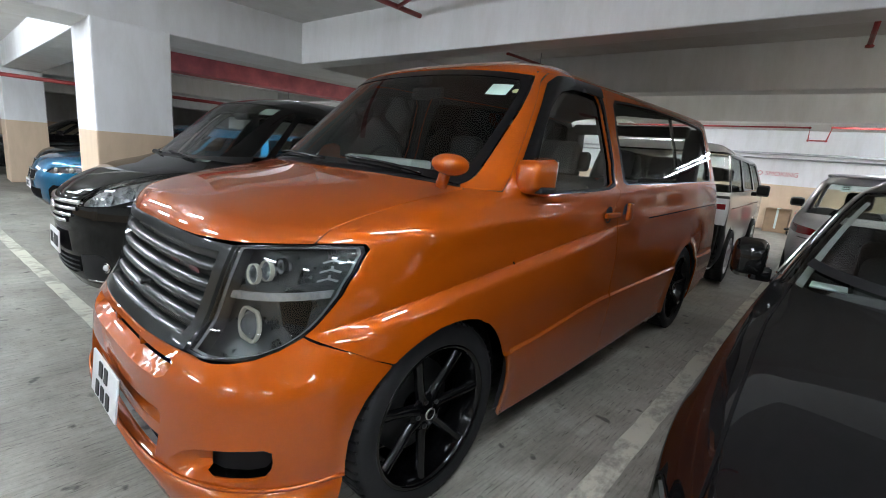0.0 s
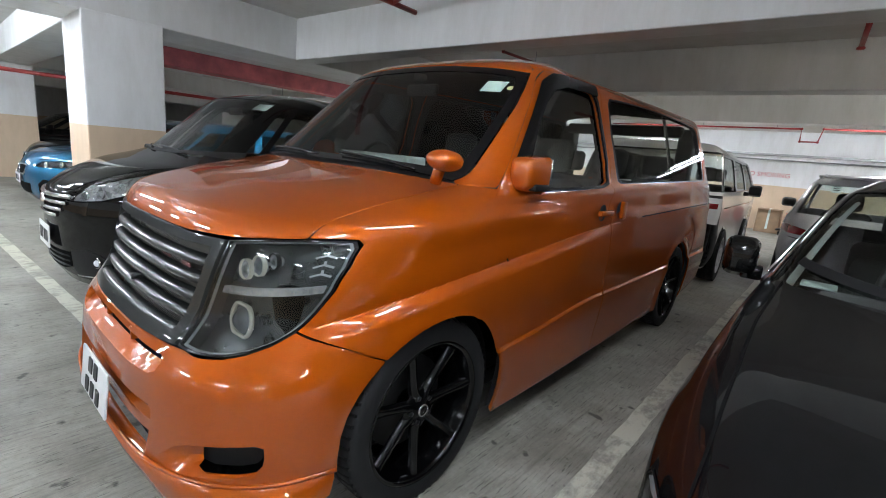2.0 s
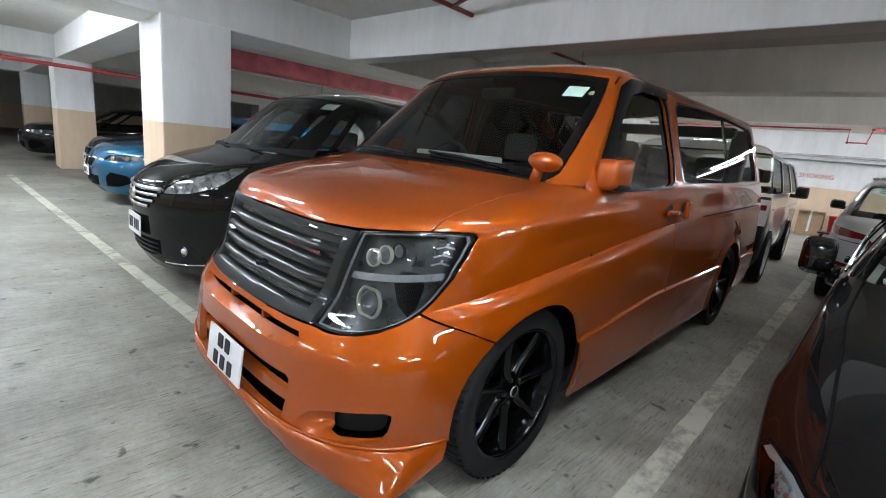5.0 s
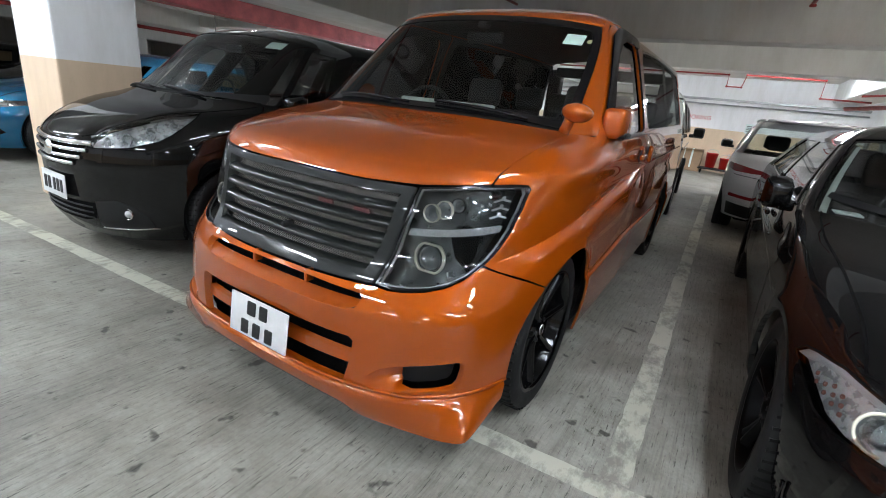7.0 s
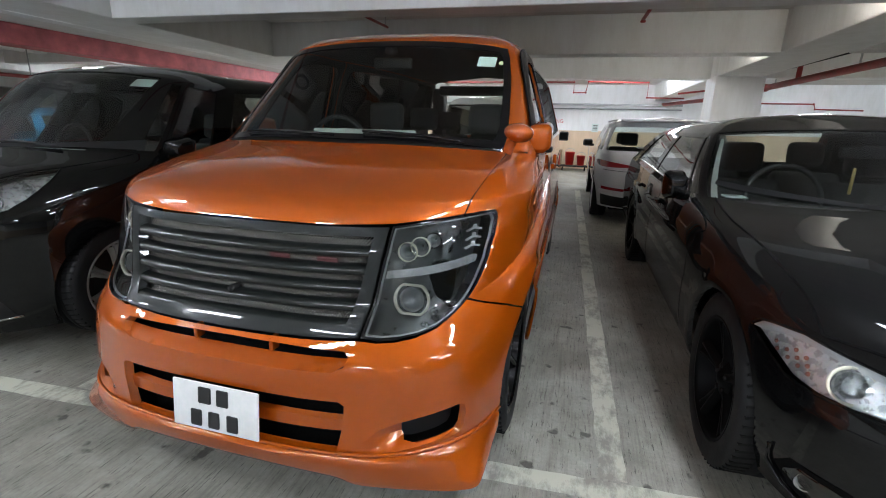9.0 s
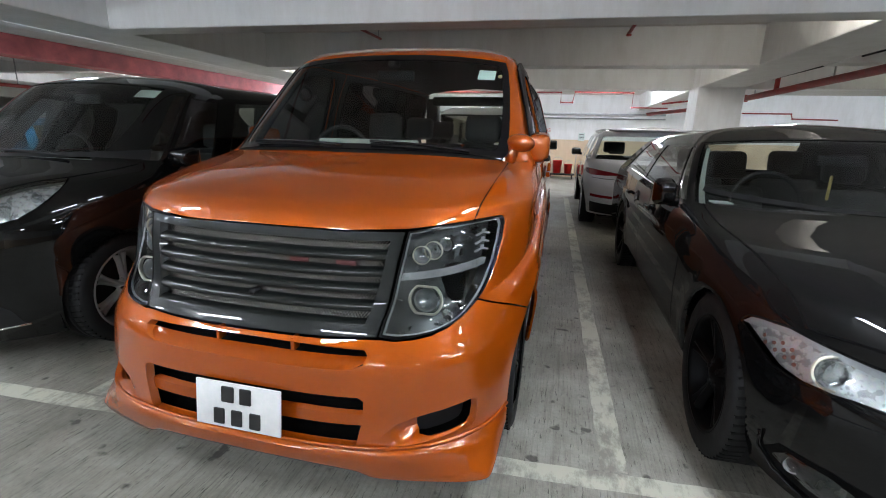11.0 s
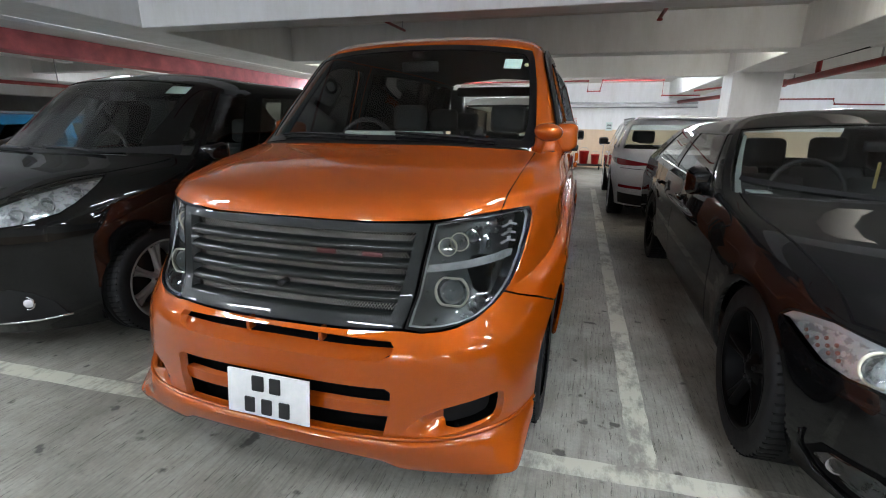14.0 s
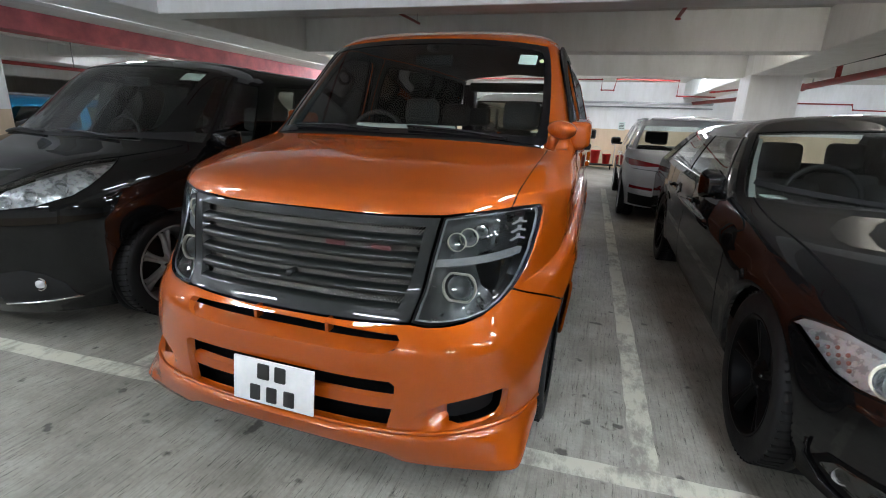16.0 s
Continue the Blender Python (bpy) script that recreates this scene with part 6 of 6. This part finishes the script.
hi, HI = simple_car("white_van", "white van with a black tail and clear tail lights", HI_LOW + HI_HIGH, WHITE_PAINT, (-0.08, 5.45, 0), (0.80, 3.3), 0.33, 0.22, 5, 6, 0.80,
                    ((1.25, 1.29), (1.58, 1.62)), GLASS_DARK, track=0.78, surround=BLACK_PAINT, turn=3)
for s in (1, -1):
    sheet("tail_light", HI, both_ways(HI.loop("f .69,1.05 .80,1.05 .846,1.04 s .22,1.03 .24,.90 .20,.76 f .84,.75 .77,.76 .70,.80"), s), WHITE_LENS, hi, off=0.006, thick=0.012, step=0.03, label="clear tail light with red bands")
    sheet("tail_light_band", HI, both_ways(HI.loop("f .72,.99 .82,.99 .82,.93 .72,.93"), s), RED_LENS, hi, off=0.010, thick=0.004, step=0.03)
    sheet("rear_wrap", HI, both_ways(HI.loop("s .05,1.08 .24,1.08 .30,.72 .42,.60 .44,.25 .10,.24"), s), PLASTIC, hi, off=0.003, thick=0.0, step=0.05)
    side_mirror(hi, s * 0.98, 2.2, 1.14, s, PLASTIC, (0.16, 0.10, 0.16))
    pts = [spot(HI, "s", y, 0.93, -0.002, s)[0] for y in np.linspace(0.5, 4.0, 12)]
    part("side_trim", tube(pts, 0.007, 6), TRIM, hi)
sheet("tail_panel", HI, "f -.80,1.04 0,1.04 .80,1.04 .82,.6 .80,.3 0,.3 -.80,.3 -.82,.6", BLACK_PAINT, hi, off=0.003, thick=0.0, step=0.06, label="black tailgate")
seats(hi, [(-0.38, 1.4, 0), (0.38, 1.4, 0), (-0.38, 2.4, 0), (0.38, 2.4, 0)], SEAT)

# ---- cars along the row
HATCH_LAMP = "f .44,.625 .60,.615 .74,.63 .84,.665 .875,.715 .80,.715 .66,.71 .50,.695"
HATCH_LOW = [
    (0.12, 0.9, 4.2, 0.80, 2.9, 0.17, 0.18, 0.02),
    (0.02, 0.95, 4.2, 0.86, 2.7, 0.30, 0.32, 0.02),
    (0.00, 1.00, 4.2, 0.89, 2.6, 0.52, 0.54, 0.03),
    (0.06, 1.05, 4.2, 0.885, 2.5, 0.68, 0.70, 0.05),
    (0.18, 1.2, 4.15, 0.87, 2.6, 0.80, 0.81, 0.08),
]
HATCH_HIGH = [
    (1.10, 1.7, 4.1, 0.84, 3.0, 0.96, 0.92, 0.10),
    (1.80, 2.2, 3.8, 0.64, 3.2, 1.32, 1.27, 0.04),
    (2.1, 2.5, 3.7, 0.5, 3.2, 1.385, 1.36, 0.0),
    (2.4, 2.7, 3.5, 0.0, 3.0, 1.41, 1.40, 0.0),
]


def hatch_car(name, label, colour, at):
    car, sh = simple_car(name, label, HATCH_LOW + HATCH_HIGH, colour, at, (0.88, 3.5), 0.33, 0.22, 5, 6, 0.70, ((0.95, 1.0), (1.45, 1.5)), GLASS_DARK, track=0.80, step=0.07, openings=[HATCH_LAMP])
    for s in (1, -1):
        lp = both_ways(sh.loop(HATCH_LAMP), s)
        hl = sheet("headlight", sh, lp, LENS, car, off=0.004, thick=0, step=0.04, label="clear headlight")[0]
        sheet("reflector", sh, lp, LAMP_DARK, hl, off=-0.03, thick=0, step=0.05)
        for a, b in ((0.56, 0.66), (0.70, 0.672)):
            round_lamp(sh, hl, "f", a, b, 0.034, s, 0.015, WHITE_LENS, RING)
        sheet("side_intake", sh, both_ways(sh.loop("f .52,.27 .66,.28 .78,.36 .74,.44 .60,.47 .53,.40"), s), DARK, car, off=0.003, thick=0, step=0.04, label="black side air intake")
        seam(sh, both_ways(sh.loop("f .45,.705 .60,.725 .72,.745 t .76,.6 .78,.9 .79,1.2"), s), car, 0.008, 0.0015)
        side_mirror(car, s * 0.95, 1.5, 1.0, s, BLACK_PAINT)
    for x in (-0.15, 0.15):
        sheet("grille", sh, f"f {x-.12},.50 {x+.12},.50 {x+.13},.62 {x-.13},.62", DARK, car, off=0.003, thick=0, step=0.05)
        pts = [spot(sh, "f", x + a, b, -0.006)[0] for a, b in ((-0.12, 0.5), (0.12, 0.5), (0.13, 0.62), (-0.13, 0.62))]
        part("grille_frame", tube(pts, 0.012, 8, True), CHROME, car)
    sheet("lower_intake", sh, "f -.40,.40 0,.39 .40,.40 .38,.27 0,.26 -.38,.27", DARK, car, off=0.003, thick=0, step=0.05)
    number_plate(car, 0.0, -0.02, 0.44, 0, 0.34, 0.12, ((-0.12, -0.07, -0.035, 0.035), (-0.05, 0.0, -0.035, 0.035), (0.05, 0.10, -0.035, 0.035)))
    return car


hatch_car("blue_hatchback", "bright blue metallic hatchback parked beyond a column", BLUE_PAINT, (-6.45, 0.60, 0))
hatch_car("dark_saloon", "dark grey saloon parked far along the row", GREY_PAINT, (-13.2, 0.3, 0))
hatch_car("dark_saloon", "dark grey saloon parked beside another column", GREY_PAINT, (-8.6, 0.9, 0))

# ---------------------------------------------------------------- pipes and small things
def pipe_run(label, points, r, category="pipe", material=None):
    t = thing("sprinkler_pipe", label, category)
    part("pipe", tube(points, r, 10), material or RED_PAINT, t)
    for p in points[1:-1]:
        b = bmesh.new()
        bmesh.ops.create_uvsphere(b, u_segments=10, v_segments=8, radius=r * 1.35, matrix=Matrix.Translation(p))
        part("elbow", b, material or RED_PAINT, t)
    return t


def hangers(t, spots, r=0.006, top=2.64):
    for x, y, z in spots:
        part("hanger", tube([(x, y, z), (x, y, top)], r, 6), STEEL, t)


t = pipe_run("thin red sprinkler pipe stepping under a beam", [(-3.1, 11.7, 2.41), (0.82, 11.7, 2.41), (0.83, 11.7, 2.16), (1.12, 11.7, 2.16), (1.17, 11.7, 2.42), (2.57, 11.7, 2.40), (2.57, 11.7, 2.05), (3.4, 11.7, 2.04)], 0.018)
hangers(t, [(-1.0, 11.7, 2.42), (0.4, 11.7, 2.42), (1.8, 11.7, 2.42)])
t = pipe_run("thick red sprinkler main on hangers", [(3.45, 14.95, 2.05), (4.15, 12.5, 2.07), (4.2, 9.0, 2.07), (4.3, 4.0, 2.09), (4.35, -2.0, 2.10)], 0.05)
part("riser", tube([(4.225, 7.8, 2.08), (4.225, 7.8, 2.64)], 0.038, 10), RED_PAINT, t)
hangers(t, [(4.2, 8.6, 2.1), (4.3, 6.3, 2.1), (4.3, 3.5, 2.1)], 0.012)
t = thing("conduit_run", "thin black conduit hung beside the sprinkler main", "conduit")
part("conduit", tube([(4.08, 12.3, 2.30), (4.12, 8.0, 2.27), (4.18, 2.0, 2.22)], 0.011, 8), PLASTIC, t)
hangers(t, [(4.1, 10.2, 2.28), (4.13, 7.0, 2.26), (4.16, 4.4, 2.24), (4.18, 2.3, 2.22)])
t = pipe_run("thin red sprinkler pipe under the slab", [(3.0, 10.3, 2.05), (4.3, 10.2, 2.2), (4.3, 10.2, 2.3)], 0.02)
t = pipe_run("thin red sprinkler pipe on the far wall", [(5.9, 14.985, 2.12), (7.4, 14.985, 2.12), (7.45, 14.985, 1.98), (8.6, 14.985, 1.96)], 0.02)
t = pipe_run("rusty red sprinkler branch below the slab", [(-1.50, 4.30, 2.60), (-1.51, 4.34, 2.475), (-1.545, 5.20, 2.505)], 0.016)
hangers(t, [(-1.535, 5.10, 2.50)])
t = pipe_run("rusty red sprinkler branch below the slab", [(1.66, 4.60, 2.57), (1.62, 5.30, 2.515)], 0.020)
hangers(t, [(1.65, 4.8, 2.55)])
part("sprinkler_head", lathe([(0.001, 0.0), (0.03, 0.004), (0.032, 0.02), (0.018, 0.03)], 14, "z"), RED_PAINT, t).matrix_basis = pose(1.62, 5.28, 2.48)
t = pipe_run("rusty red sprinkler branch below the slab", [(-1.53, 1.2, 2.53), (-1.50, 2.92, 2.50)], 0.022)
part("branch", tube([(-1.51, 2.62, 2.505), (-1.0, 2.45, 2.52), (0.2, 2.05, 2.54)], 0.016, 10), RED_PAINT, t)
hangers(t, [(-1.515, 2.2, 2.52), (-0.6, 2.315, 2.53)])
t = pipe_run("thin red sprinkler pipe along the side bays", [(-9.4, -1, 1.98), (-9.4, 12, 1.98)], 0.035)
hangers(t, [(-9.4, 2.6, 2.0), (-9.4, 6.0, 2.0)], 0.012)

tray = thing("cable_tray", "grey galvanised conduit and tray along the wall", "cable tray")
part("tray", box(-12, 4.0, 14.86, 15.0, 2.0, 2.06, 0.008), STEEL, tray, smooth_shade=False)
part("conduit", tube([(-12, 14.9, 1.9), (4.0, 14.9, 1.9)], 0.02, 8), STEEL, tray)

sign = thing("wall_lettering", "faded red painted words on the wall", "wall lettering", at=(-0.50, 14.985, 1.45))
cu = bpy.data.curves.new("words", "FONT")
cu.body, cu.size, cu.extrude = "NO SMOKING", 0.165, 0.002
cu.materials.append(surface("faded_red_lettering", (0.60, 0.16, 0.15), 0.6))
w = new("words", cu)
w.parent = sign
w.matrix_basis = pose(0, 0, 0, 90, 0, 0)
notice = thing("wall_notice", "small white notice with grey lines on the wall", "notice", at=(1.55, 14.98, 1.32))
part("board", box(-0.1, 0.1, -0.01, 0.01, -0.13, 0.13, 0.003), PAPER, notice)
for k in range(4):
    part("text_bar", box(-0.07, 0.07, -0.014, -0.01, 0.06 - 0.045 * k, 0.08 - 0.045 * k, 0), PLATE_INK, notice, smooth_shade=False)

for x, y, h, r in ((0.86, 14.35, 0.40, 0.15), (1.20, 14.25, 0.30, 0.13)):
    bk = thing("bucket", "red plastic bucket on a low trolley", "bucket", "red buckets", (x, y, 0.17))
    part("pail", lathe([(0.001, 0.0), (r * 0.78, 0.0), (r, h), (r * 1.06, h), (r * 1.04, h - 0.02), (r * 0.92, h - 0.02), (r * 0.72, 0.02), (0.001, 0.02)], 24, "z"), RED_PLASTIC, bk)
    part("bail", tube([(r * math.cos(q), 0, h + 0.10 * math.sin(q)) for q in np.linspace(0, math.pi, 12)], 0.006, 6), STEEL, bk)
tr = thing("trolley", "low grey trolley with small wheels", "trolley", at=(1.0, 14.3, 0))
part("deck", box(-0.42, 0.42, -0.22, 0.22, 0.12, 0.16, 0.01), PLASTIC, tr, smooth_shade=False)
part("push_bar", tube([(0.40, 0, 0.16), (0.42, 0, 0.75), (0.30, 0, 0.78)], 0.014, 8), STEEL, tr)
for a in (-0.34, 0.34):
    for b in (-0.16, 0.16):
        part("castor", lathe([(0.001, -0.02), (0.05, -0.02), (0.055, 0), (0.05, 0.02), (0.001, 0.02)], 14), RUBBER, tr).matrix_basis = pose(a, b, 0.056)
bx = thing("cardboard_box", "brown cardboard box against the wall", "box", at=(0.35, 14.55, 0))
part("carton", box(-0.26, 0.26, -0.2, 0.2, 0, 0.62, 0.006), CARD, bx, smooth_shade=False)
part("flap", box(-0.26, 0.26, -0.30, -0.2, 0.60, 0.612, 0.002), CARD, bx, smooth_shade=False)
part("tape", box(-0.025, 0.025, -0.203, 0.2, 0.1, 0.623, 0.001), PAPER, bx, smooth_shade=False)
